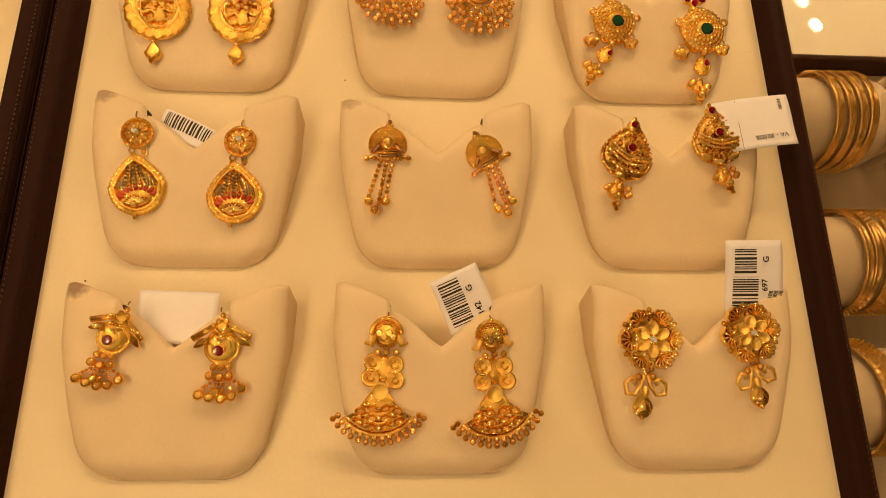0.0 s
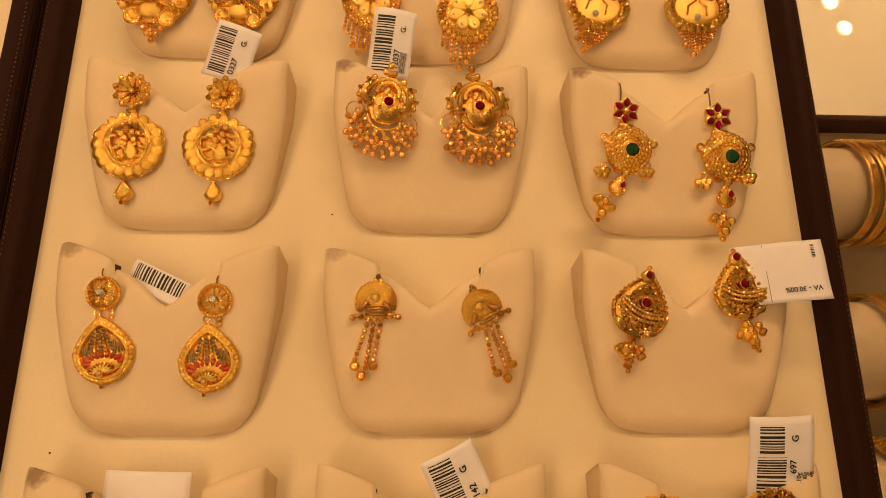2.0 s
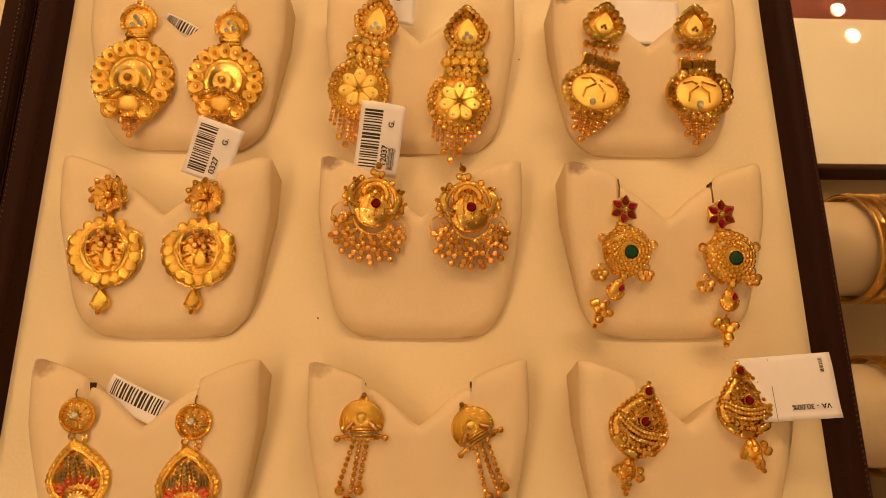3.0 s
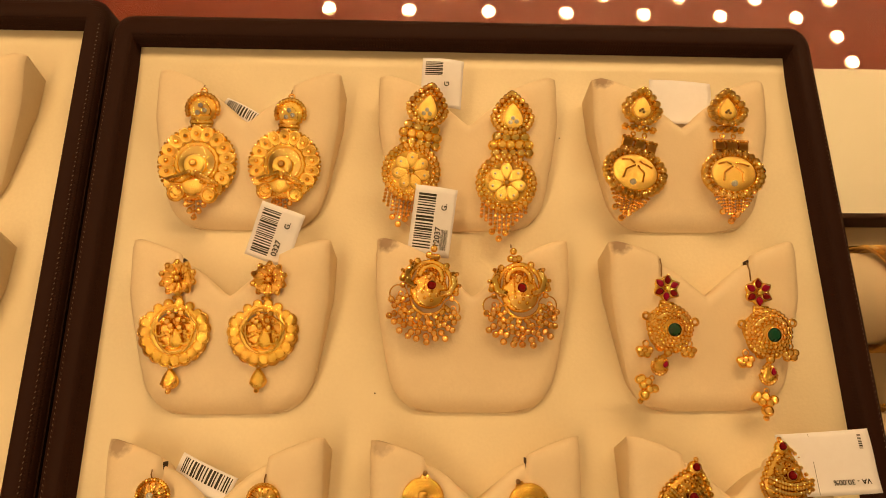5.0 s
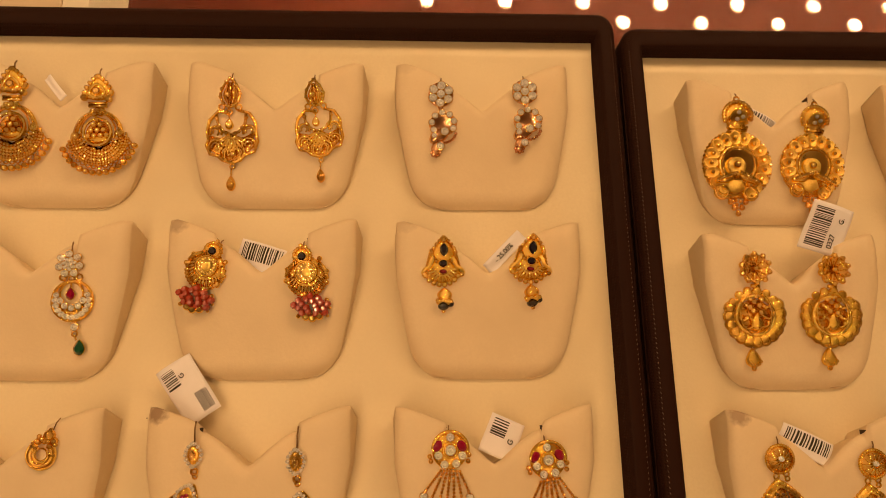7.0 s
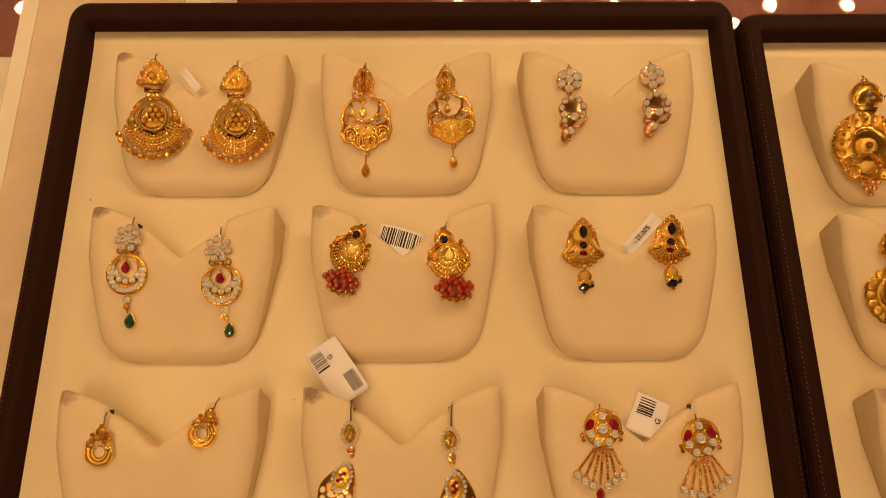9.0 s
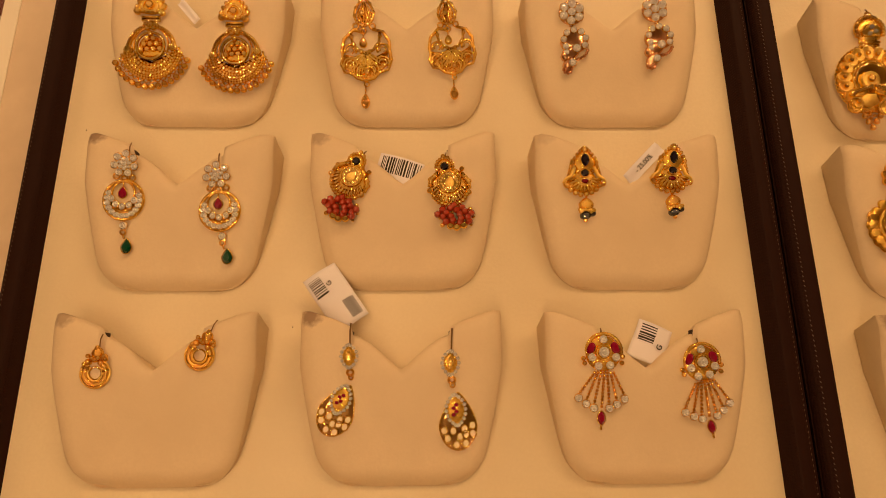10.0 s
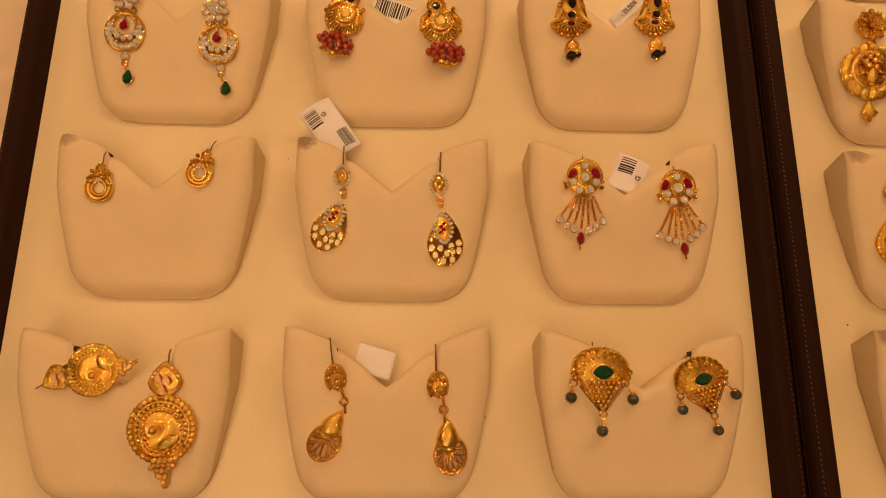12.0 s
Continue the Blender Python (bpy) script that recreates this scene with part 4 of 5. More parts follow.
def chand_jhumka(bend):
    d = Design((230, 108), (220, 645))
    d.hook((238, 118), 46, 6), d.ring("loop", (230, 122), 15, 5, 10, GOLD_RED, 12)
    d.pad("crown", (232, 205), drop(66, 82, 40, 0, 22), 2, 18, FLAT, GOLD)
    d.tube("heart", [(232 + 0.62 * x, 208 + 0.7 * y) for x, y in drop(66, 66, 40, 0, 18)], 6, 22, GOLD_CUT, True)
    d.grains("crown_grains", [(232 + x * 1.06, 205 + y * 1.04) for x, y in drop(66, 84, 30, 0, 20)], 11, 12)
    d.beads([(230, 202)], 17, 22, GOLD_RED), d.beads([(165, 232), (290, 245)], 15, 18, GOLD_CUT)
    d.tube("bar", [(185, 262), (278, 266)], 8, 12), d.tube("bar", [(185, 278), (278, 282)], 8, 12, GOLD_CUT)
    d.hang((230, 290), bend)
    d.grains("neck", [(205, 305), (230, 302), (255, 305), (215, 322), (245, 322)], 13, 12, GOLD_CUT)
    c = (232, 440)
    d.tube("hoop", arc(c, 118, 145, 395, 26, 128), 12, 10, GOLD), d.tube("hoop", arc((232, 420), 70, 0, 350, 22), 8, 22, GOLD_CUT, True)
    d.tube("hoop", arc((232, 418), 88, 160, 380, 20, 100), 5, 14, GOLD_RED)
    d.pad("medallion", (232, 425), circ(66, 24), 0, 12, CUP, GOLD_RED)
    for r in range(4):
        d.beads([(232 - 16 * r + 32 * i, 355 + 28 * r) for i in range(r + 1)], 12, 22)
    d.pad("bowl", (232, 455), ell(54, 22), 8, 16, DOME, GOLD)
    d.pad("moon", (235, 500), [(-138, -50), (-70, 10), (0, 26), (70, 10), (138, -60), (128, 20), (90, 62), (40, 84), (0, 88), (-44, 84), (-92, 60), (-128, 20)], 0, 12, FLAT, GOLD)
    for R, n in ((95, 15), (125, 19)):
        for i, p in enumerate(arc((235, 440), R, 12, 168, n)):
            d.pad("cell", p, circ(11, 4), 11, 9, FLAT, GOLD_CUT if i % 2 else GOLD_RED, False)
    for R, n in ((78, 13), (110, 22), (140, 28), (152, 30)):
        d.grains("moon_grains", arc((235, 440), R, 8, 172, n), 7, 15)
    d.grains("hoop_grains", arc((232, 440), 118, 150, 390, 34, 128), 7, 22, GOLD_CUT)
    d.tube("edge", arc((235, 440), 140, -5, 185, 26), 6, 12), d.beads([(120, 435), (345, 430)], 18, 18, GOLD_CUT)
    for p, q in zip(arc((232, 440), 158, 15, 165, 15), arc((232, 440), 192, 18, 162, 15)):
        d.ring("link", p, 12, 4, 8, GOLD_RED, 8), d.beads([q], 13, 10)
    return d


def filigree_lotus(bend):
    d = Design((222, 115), (228, 705))
    d.hook((226, 122), 34, 2)
    out = drop(50, 80, 70, 0, 22)
    c = (218, 198)
    d.tube("frame", [(c[0] + x, c[1] + y) for x, y in out], 7, 10, GOLD, True)
    for s in (-1, 0, 1):
        d.tube("leaf", [(218 + s * 6, 262), (218 + s * 26, 205), (218 + s * 8, 140)], 6, 12, GOLD_RED)
    d.pad("leaf_plate", c, [(0.8 * x, 0.8 * y) for x, y in out], -4, 6, FLAT, GOLD_RED)
    d.grains("leaf_cuts", [(c[0] + x, c[1] + y) for x, y in out[::2]], 9, 14, GOLD_CUT), d.beads([(208, 205)], 13, 18, GOLD_CUT)
    for x, y in ((175, 270), (262, 270), (214, 295)):
        d.ring("link", (x, y), 15, 5, 10, GOLD, 12)
    d.hang((218, 275), bend)
    c = (230, 430)
    d.tube("outline", [(218, 300), (160, 292), (115, 340), (105, 400), (112, 440), (102, 470), (122, 515), (160, 522), (185, 545), (230, 560), (275, 545), (300, 515), (345, 500), (362, 450), (352, 400), (350, 350), (318, 300), (262, 285)], 9, 10, GOLD)
    d.tube("inner_edge", [(150, 310), (160, 360), (190, 400), (228, 412), (268, 398), (298, 355), (300, 305)], 8, 14, GOLD_CUT)
    d.grains("edge_grains", [(155, 330), (168, 372), (205, 408), (250, 408), (285, 378), (302, 325)], 10, 18, GOLD_CUT)
    d.pad("lace_ground", (230, 455), [(-115, -40), (-60, -28), (0, -30), (60, -32), (112, -60), (112, 20), (60, 60), (40, 85), (0, 92), (-42, 82), (-70, 60), (-112, 40)], -6, 7, FLAT, GOLD_RED)
    for a in range(-5, 6):
        d.tube("vein", [(230, 415), (230 + 22 * a * (1 - abs(a) * 0.03), 540 - abs(a) * 17)], 7, [16, 10], GOLD if a % 2 else GOLD_CUT)
    for x, y, r in ((150, 400, 30), (318, 395, 30), (150, 475, 34), (318, 465, 34), (205, 505, 36), (262, 505, 36), (232, 470, 30)):
        d.tube("curl", arc((x, y), r, 150, 390, 12), 7, 13, GOLD), d.tube("curl", arc((x, y), r * 0.55, 150, 430, 10), 5, 13, GOLD_CUT)
    d.ring("rosette", (235, 520), 40, 6, 12, GOLD, 16), d.beads([(238, 515)], 12, 16, GOLD_RED)
    d.tube("inner_drop", [(215, 300), (215, 325)], 4, 10), d.pad("drop", (215, 360), drop(22, 34, 26), 6, 18, DOME, GOLD_CUT)
    d.ring("link", (235, 578), 12, 4, 8, GOLD, 10), d.tube("stem", [(230, 590), (229, 625)], 4, 8)
    d.pad("tear", (228, 668), drop(24, 44, 36), 2, 20, DOME, GOLD_RED), d.beads([(228, 655)], 9, 22, GOLD_CUT)
    return d


def crystal_cluster(bend):
    d = Design((705, 92), (665, 485))
    d.hook((700, 100), 34)
    c = (705, 155)
    d.pad("back", c, circ(66, 20), 0, 10, FLAT, ROSE)
    for i in range(6):
        d.stone(arc(c, 46, 60 * i - 90, 60 * i - 90, 1)[0], circ(23, 8), 10, 18, CRYSTAL)
    d.stone(c, circ(22, 8), 14, 18, CRYSTAL), d.ring("link", (708, 225), 10, 4, 8, ROSE, 10)
    d.hang((708, 228), bend)
    c = (715, 315)
    d.pad("shell", c, ell(74, 62), 0, 22, CUP, ROSE)
    for p in arc(c, 58, 150, 390, 7):
        d.stone(p, circ(17, 8), 22, 14, CRYSTAL)
    d.pad("scale", (690, 375), ell(58, 36, -30), 2, 26, DOME, ROSE), d.stone((720, 358), circ(22, 8), 26, 16, CRYSTAL), d.stone((665, 375), circ(15, 8), 24, 12, CRYSTAL)
    d.grains("scale_grains", arc((715, 350), 66, 20, 160, 10), 8, 20, ROSE)
    d.pad("scale", (680, 430), ell(42, 30, -35), 2, 24, DOME, ROSE), d.stone((692, 432), circ(20, 8), 22, 16, CRYSTAL)
    d.pad("tip", (665, 462), ell(22, 18), 2, 18, DOME, ROSE), d.grains("tip_grains", arc((665, 462), 22, 0, 320, 8), 7, 12, ROSE)
    return d


def crystal_moon(bend):
    d = Design((645, 195), (708, 728))
    d.hook((660, 205), 56)
    c = (650, 262)
    for i in range(7):
        d.stone(arc(c, 52, 360 / 7 * i - 92, 360 / 7 * i - 92, 1)[0], circ(19, 8), 10, 14, CRYSTAL)
        d.stone(arc(c, 24, 360 / 7 * i - 66, 360 / 7 * i - 66, 1)[0], ell(9, 13, 360 / 7 * i), 14, 10, CRYSTAL, False)
    d.stone(c, circ(14, 8), 16, 12, CRYSTAL), d.pad("back", c, circ(44, 16), 0, 10, FLAT, GOLD)
    for x in (618, 660, 700):
        d.ring("link", (x, 330 + (8 if x == 660 else 0)), 15, 5, 8, GOLD_BEAD, 12)
    d.hang((658, 325), bend)
    c = (668, 448)
    d.tube("hoop", arc(c, 100, 0, 352, 34), 8, 8, GOLD, True), d.tube("hoop", arc((665, 415), 58, 0, 350, 24, 62), 6, 12, GOLD, True)
    d.pad("ground", (668, 478), [(-92, -30), (-60, 12), (0, 30), (60, 12), (92, -30), (78, 34), (40, 62), (0, 70), (-40, 62), (-78, 34)], -2, 9, FLAT, GOLD)
    for p in arc(c, 82, -22, 202, 13):
        d.stone(p, ell(17, 14), 10, 12, CRYSTAL)
    for p in arc((668, 420), 62, 25, 155, 5):
        d.stone(p, ell(15, 17), 14, 12, CRYSTAL)
    d.tube("inner_drop", [(660, 350), (660, 380)], 4, 10), d.stone((662, 415), drop(21, 32, 24), 14, 14, RUBY)
    d.stone((682, 578), circ(20, 8), 8, 14, CRYSTAL), d.ring("link", (684, 612), 13, 5, 8, GOLD_BEAD, 12), d.tube("stem", [(686, 622), (692, 645)], 5, 8)
    d.stone((708, 685), drop(25, 40, 32), 6, 16, EMERALD)
    return d


def coin_coral(bend):
    d = Design((735, 135), (810, 545))
    d.hook((742, 142), 24), d.stone((738, 198), circ(22, 14), 22, 14, ONYX)
    d.pad("top", (738, 195), circ(44, 22, 8, 0.2), 2, 20, DOME, GOLD), d.grains("top_grains", arc((738, 195), 44, 150, 400, 13), 9, 14), d.beads([(728, 142), (752, 150)], 10, 16)
    c = (765, 280)
    d.pad("scallop", (770, 305), circ(104, 40, 16, 0.14), 0, 18, DOME, GOLD)
    d.grains("scallop_grains", arc((770, 305), 98, 10, 170, 15), 11, 12)
    for i in range(13):
        a = 5 + 14 * i
        d.tube("rib", [arc((768, 290), 66, a, a, 1)[0], arc((770, 305), 90, a, a, 1)[0]], 7, [22, 16], GOLD_CUT)
    for s in (-1, 1):
        d.tube("wing", [(768 + s * 62, 230), (768 + s * 98, 270), (768 + s * 104, 310)], 13, [16, 18, 8], GOLD), d.beads([(768 + s * 62, 205), (768 + s * 105, 330), (768 + s * 102, 270)], 11, 14)
    d.pad("coin", c, circ(62, 30), 18, 14, FLAT, GOLD_CUT), d.ring("coin_edge", c, 56, 5, 32, GOLD, 26)
    d.pad("coin_relief", (768, 284), drop(24, 34, 26), 32, 6, DOME, GOLD_MATTE), d.grains("coin_letters", arc(c, 42, 0, 340, 16), 5, 33, GOLD_MATTE)
    d.hang((795, 390), bend)
    d.tube("neck", [(775, 395), (820, 398)], 11, 14)
    for i in range(18):
        a, R = i * 137.5, 20 + 72 * (i / 18) ** 0.6
        p = (805 + R * 1.05 * math.cos(radians(a)), 452 + R * 0.58 * math.sin(radians(a)))
        d.pad("coral_bead", p, circ(20, 7), 14 + 18 * (1 - i / 18), 24, GEM, CORAL, False, thick=10)
        d.beads([(p[0] + 12, p[1] + 18)], 7, 12)
    d.beads([(780, 512), (812, 518), (848, 505)], 17, 22), d.beads([(738, 510), (868, 478), (880, 420)], 10, 14)
    return d


def onyx_fan(bend):
    d = Design((280, 112), (275, 498))
    d.hook((282, 118), 18), d.beads([(280, 125)], 12, 14)
    d.pad("upper", (280, 190), drop(62, 78, 60, 0, 24), 0, 22, DOME, GOLD)
    d.stone((280, 177), almond(34, 22, 90), 20, 14, ONYX), d.stone((276, 248), ell(22, 19), 24, 14, ONYX)
    d.grains("upper_grains", [(280 + x, 190 + y) for x, y in drop(62, 80, 62, 0, 22)], 9, 12)
    d.pad("fan", (272, 290), [(-40, -66), (40, -66), (70, -20), (108, 10), (70, 48), (0, 62), (-66, 48), (-106, 12), (-68, -20)], 0, 20, DOME, GOLD)
    for i in range(11):
        a = 20 + 14 * i
        d.tube("pleat", [arc((272, 262), 44, a, a, 1)[0], arc((272, 250), 96, a, a, 1)[0]], 8, [24, 14], GOLD_CUT if i % 2 else GOLD)
    for s in (-1, 1):
        d.tube("scroll", [(275 + s * 50, 215), (275 + s * 70, 260), (275 + s * 98, 280), (275 + s * 108, 300)], 10, [16, 18, 16, 10], GOLD_MATTE), d.beads([(275 + s * 98, 305)], 11)
        d.grains("scroll_grains", [(275 + s * (62 + 4 * i), 180 + 16 * i) for i in range(7)], 9, 10)
    d.tube("collar", arc((272, 268), 44, 10, 170, 12), 7, 24, GOLD_CUT), d.pad("ruby_chip", (275, 290), ell(20, 12), 22, 10, DOME, GARNET)
    d.beads(arc((268, 260), 100, 32, 148, 8), 11, 12)
    d.hang((272, 365), bend)
    d.pad("cap", (282, 408), drop(40, 36, 44), 2, 26, DOME, GOLD_RED), d.grains("cap_grains", [(245 + 14 * i, 440 + 4 * (i % 2)) for i in range(6)], 10, 22)
    d.stone((275, 470), ell(30, 22), 6, 24, ONYX, False, False), d.stone((312, 458), ell(20, 18), 4, 20, ONYX, False, False), d.beads([(275, 494)], 9), d.beads([(250, 450), (300, 450)], 10, 22)
    return d


def wire_hoop(bend):
    d = Design((232, 205), (218, 445))
    d.hook((238, 212), 70, 14)
    d.beads([(228, 215)], 10)
    d.pad("knot", (228, 245), circ(32, 18), 4, 26, DOME, GOLD_RED)
    for p in ((178, 292), (250, 298), (215, 278), (262, 268)):
        d.pad("knot", p, circ(20, 14), 4, 22, DOME, GOLD_RED)
    d.beads([(184, 258), (272, 262), (205, 270), (282, 280), (165, 300), (240, 270)], 10, 22)
    c = (218, 355)
    for k, R in enumerate((40, 50, 60, 70, 80)):
        d.tube("hoop_wire", arc(c, R, -52 - k, 232 + k, 28), 6, 10 + 3 * math.sin(k * 0.8), GOLD if k % 2 else GOLD_MATTE)
    d.tube("binding", [(150, 318), (188, 330)], 8, 14, GOLD_CUT), d.tube("binding", [(262, 345), (296, 336)], 8, 14, GOLD_CUT)
    d.ring("inner_ring", c, 34, 5, 8, GOLD_CUT, 20)
    return d


def pierced_drop(bend):
    d = Design((668, 365), (705, 795))
    d.hook((672, 372), 96, 4)
    c = (667, 425)
    d.pad("marquise", c, almond(50, 30, 90), 0, 14, DOME, GOLD), d.stone((667, 424), almond(26, 14, 90), 14, 14, GOLD_CUT, False)
    for x, y in almond(52, 36, 90, 16):
        d.stone((c[0] + x, c[1] + y), circ(9, 6), 8, 10, CRYSTAL, False)
    d.ring("link", (672, 498), 14, 6, 8, GOLD_RED, 12), d.ring("link", (675, 520), 10, 4, 8, GOLD, 10)
    d.hang((674, 508), bend)
    c = (697, 690)
    out = drop(80, 138, 105, 0, 36)
    d.pad("plate", c, out, -2, 10, FLAT, BROWN_GOLD), d.tube("edge", [(c[0] + x, c[1] + y) for x, y in out], 4, 6, GOLD_CUT, True)
    m = (688, 625)
    d.pad("inset", m, almond(64, 38, 84), 8, 10, DOME, GOLD)
    for x, y in almond(66, 42, 84, 20):
        d.stone((m[0] + x, m[1] + y), circ(9, 6), 12, 10, CRYSTAL, False)
    for i in range(4):
        d.stone((690 - 2 * (i % 2) * 6, 602 + 14 * i), ell(10, 8), 18, 9, RUBY, False)
    # pierced holes, added as beige pads on the uncut plate
    for x, y in ((636, 712), (676, 714), (652, 746), (705, 738), (725, 706), (758, 690), (730, 728), (760, 724), (690, 772), (730, 766)):
        d.pad("petal_inlay", (x, y), ell(13, 17, (x * 7) % 90, 10), 8, 3, FLAT, CUTOUT), d.ring("inlay_edge", (x, y), 15, 4, 10, GOLD_CUT, 10, 18)
    return d


def ruby_tassel(bend):
    d = Design((303, 138), (293, 605))
    d.hook((295, 145), 34)
    d.pad("back", (305, 235), circ(88, 26), 0, 12, FLAT, GOLD)
    d.tube("arch", arc((308, 225), 88, 180, 370, 18), 9, 12, GOLD)
    d.stone((308, 228), circ(27, 10), 14, 20, CRYSTAL), d.ring("collar", (308, 228), 36, 6, 16, GOLD, 18)
    d.stone((305, 165), circ(21, 8), 12, 16, CRYSTAL)
    d.stone((242, 210), ell(30, 22, -60), 12, 14, RUBY), d.stone((364, 206), ell(30, 22, 60), 12, 14, RUBY)
    for p in ((248, 255), (368, 252), (280, 298), (338, 292)):
        d.stone(p, circ(21, 8), 12, 16, CRYSTAL)
    d.beads([(205, 262), (402, 248), (212, 285), (398, 280)], 10)
    d.hang((308, 315), bend)
    for i in range(7):
        x1, y1 = 182 + 38 * i, 455 + 55 * math.sin(math.pi * i / 6)
        d.chain((262 + 16 * i, 330), (x1, y1 - 16), 19, 7.0, 8, GOLD_RED)
        if i != 3:
            d.stone((x1, y1), circ(20, 8), 6, 16, CRYSTAL)
    d.stone((295, 550), almond(32, 19, 90), 6, 14, RUBY), d.tube("tip", [(294, 582), (292, 606)], 6, 8)
    return d


def peacock_round(bend):
    d = Design((660, 210), (656, 740))
    d.hook((676, 215), 70, 8)
    c = (665, 285)
    out = drop(66, 78, 50, 0, 24)
    d.pad("upper", c, out, 0, 18, FLAT, GOLD), d.grains("upper_grains", [(c[0] + x, c[1] + y) for x, y in out], 11, 10)
    for p, r in (((640, 270), 20), ((675, 278), 22), ((655, 320), 22)):
        d.pad("cell", p, drop(r, r + 8, r), 16, 9, CUP, ROSE)
    d.tube("bar", [(622, 352), (700, 352)], 12, 10, GOLD_CUT)
    d.hang((660, 350), bend)
    c = (645, 490)
    d.pad("disc", c, circ(132, 40), 0, 16, FLAT, GOLD)
    d.beads(arc(c, 138, -80, 260, 34), 13, 12)
    d.grains("row_grains", arc(c, 108, 0, 350, 30), 9, 20, GOLD_CUT), d.grains("row_grains", arc(c, 86, 180, 360, 16), 9, 20)
    d.tube("arc_wire", arc(c, 120, 200, 400, 24), 6, 18, GOLD_CUT), d.ring("ring", c, 96, 6, 18, GOLD, 26)
    d.pad("eye", (620, 490), circ(38, 20), 18, 14, CUP, GOLD_MATTE), d.beads([(615, 488)], 16, 28, GOLD_RED)
    d.pad("wing", (675, 548), almond(54, 30, -28), 18, 18, DOME, GOLD_CUT), d.tube("tail", arc((625, 535), 62, 20, 200, 14), 9, 24, GOLD)
    for p in ((575, 545), (590, 500), (575, 520)):
        d.pad("feather", p, ell(18, 11, 40), 18, 12, DOME, GOLD_RED)
    for r, w in enumerate((5, 4, 3, 2, 1)):
        d.beads([(636 + 3 * r - 11 * (w - 1) + 22 * i, 618 + 26 * r) for i in range(w)], 11, 10, GOLD_RED)
    d.beads([(595, 655), (625, 690), (672, 660), (690, 650), (656, 735)], 11, 10, GOLD_RED)
    return d


def shell_drop(bend):
    d = Design((725, 255), (778, 715))
    d.hook((722, 262), 130)
    c = (728, 318)
    d.pad("shell", (732, 340), drop(46, 40, 58, 180), 2, 24, DOME, GOLD_RED)
    d.tube("frame", arc(c, 44, 130, 400, 18, 62), 7, 10, GOLD)
    for i in range(5):
        a = 190 + 40 * i
        d.tube("rib", [(734, 335), arc(c, 42, a, a, 1, 56)[0]], 6, [22, 12], GOLD_RED), d.beads([arc(c, 34, a, a, 1, 46)[0]], 9, 16)
    d.pad("pearl", (738, 335), circ(20, 14), 16, 18, DOME, GOLD_CUT), d.tube("tip", [(745, 360), (756, 400)], 11, [18, 10], GOLD, taper=0.5)
    d.ring("link", (752, 425), 17, 7, 8, GOLD_RED, 14), d.tube("stem", [(754, 445), (755, 480)], 7, 8)
    d.hang((752, 430), bend)
    d.pad("horn", (768, 555), drop(52, 90, 52), 2, 32, DOME, GOLD), d.pad("dimple", (762, 570), ell(24, 18), 28, 10, DOME, GOLD_CUT)
    c = (778, 630)
    d.tube("frame", arc(c, 68, -60, 240, 24, 82), 9, 8, GOLD_RED)
    for i in range(8):
        a = -25 + 33 * i
        d.tube("rib", [(770, 600), arc(c, 62, a, a, 1, 76)[0]], 6, [22, 8], GOLD_RED), d.beads([arc(c, 56, a, a, 1, 68)[0]], 11, 12, GOLD)
    d.pad("lip", (765, 598), ell(38, 20), 14, 18, DOME, GOLD_CUT)
    return d


def emerald_shield(bend):
    d = Design((375, 128), (398, 598))
    c = (388, 245)
    d.hook((345, 130), 20)
    d.pad("dome", c, [(155 * math.cos(radians(a)), 112 * math.sin(radians(a))) for a in range(170, 375, 9)] + [(100, 90), (20, 205), (-20, 205), (-100, 90)], 0, 26, DOME, GOLD)
    for i, p in enumerate(arc((388, 262), 142, 168, 372, 14, 112)):
        d.pad("facet", p, circ(21, 6), 8, 24, CONE, GOLD_CUT, False)
    for i, p in enumerate(arc((388, 262), 108, 172, 368, 12, 84)):
        d.pad("flute", p, ell(20, 11, 173 + 16.5 * i), 18, 16, DOME, GOLD if i % 2 else GOLD_CUT)
    d.stone((398, 265), almond(52, 34), 26, 16, EMERALD), d.tube("setting_edge", [(398 + 1.2 * x, 265 + 1.2 * y) for x, y in almond(52, 36)], 6, 30, GOLD_CUT, True)
    for r in range(6):
        w = 7 - r
        d.grains("granulation", [(400 - 13 * (w - 1) + 26 * i, 318 + 24 * r) for i in range(w)], 11, 26 - 2 * r)
    d.tube("edge", [(278, 338), (385, 465)], 9, 16, GOLD_CUT), d.tube("edge", [(518, 318), (408, 465)], 9, 16, GOLD_CUT)
    d.beads([(252, 300), (530, 290), (540, 262), (240, 275)], 14, 16)
    for x, y in ((245, 325), (520, 322), (404, 488)):
        d.ring("link", (x, y), 19, 5, 8, GOLD_RED, 14)
    for x, y in ((228, 398), (555, 400), (393, 565)):
        d.tube("stem", [(x + (6 if x < 500 else -16), y - 52), (x, y - 22)], 5, 8), d.beads([(x, y)], 25, None, GREYBEAD, "drop_bead"), d.beads([(x + 2, y - 18)], 16, 24, GOLD), d.beads([(x + 2, y + 27)], 9)
    return d



def pair(design, side, r, c, one, two, bends, label):
    group = label.split(",")[0].split(" with ")[0] + " pair"
    for spot, bend in ((one, bends[0]), (two, bends[1])):
        design(bend).build(spot, side, r, c, label, group)


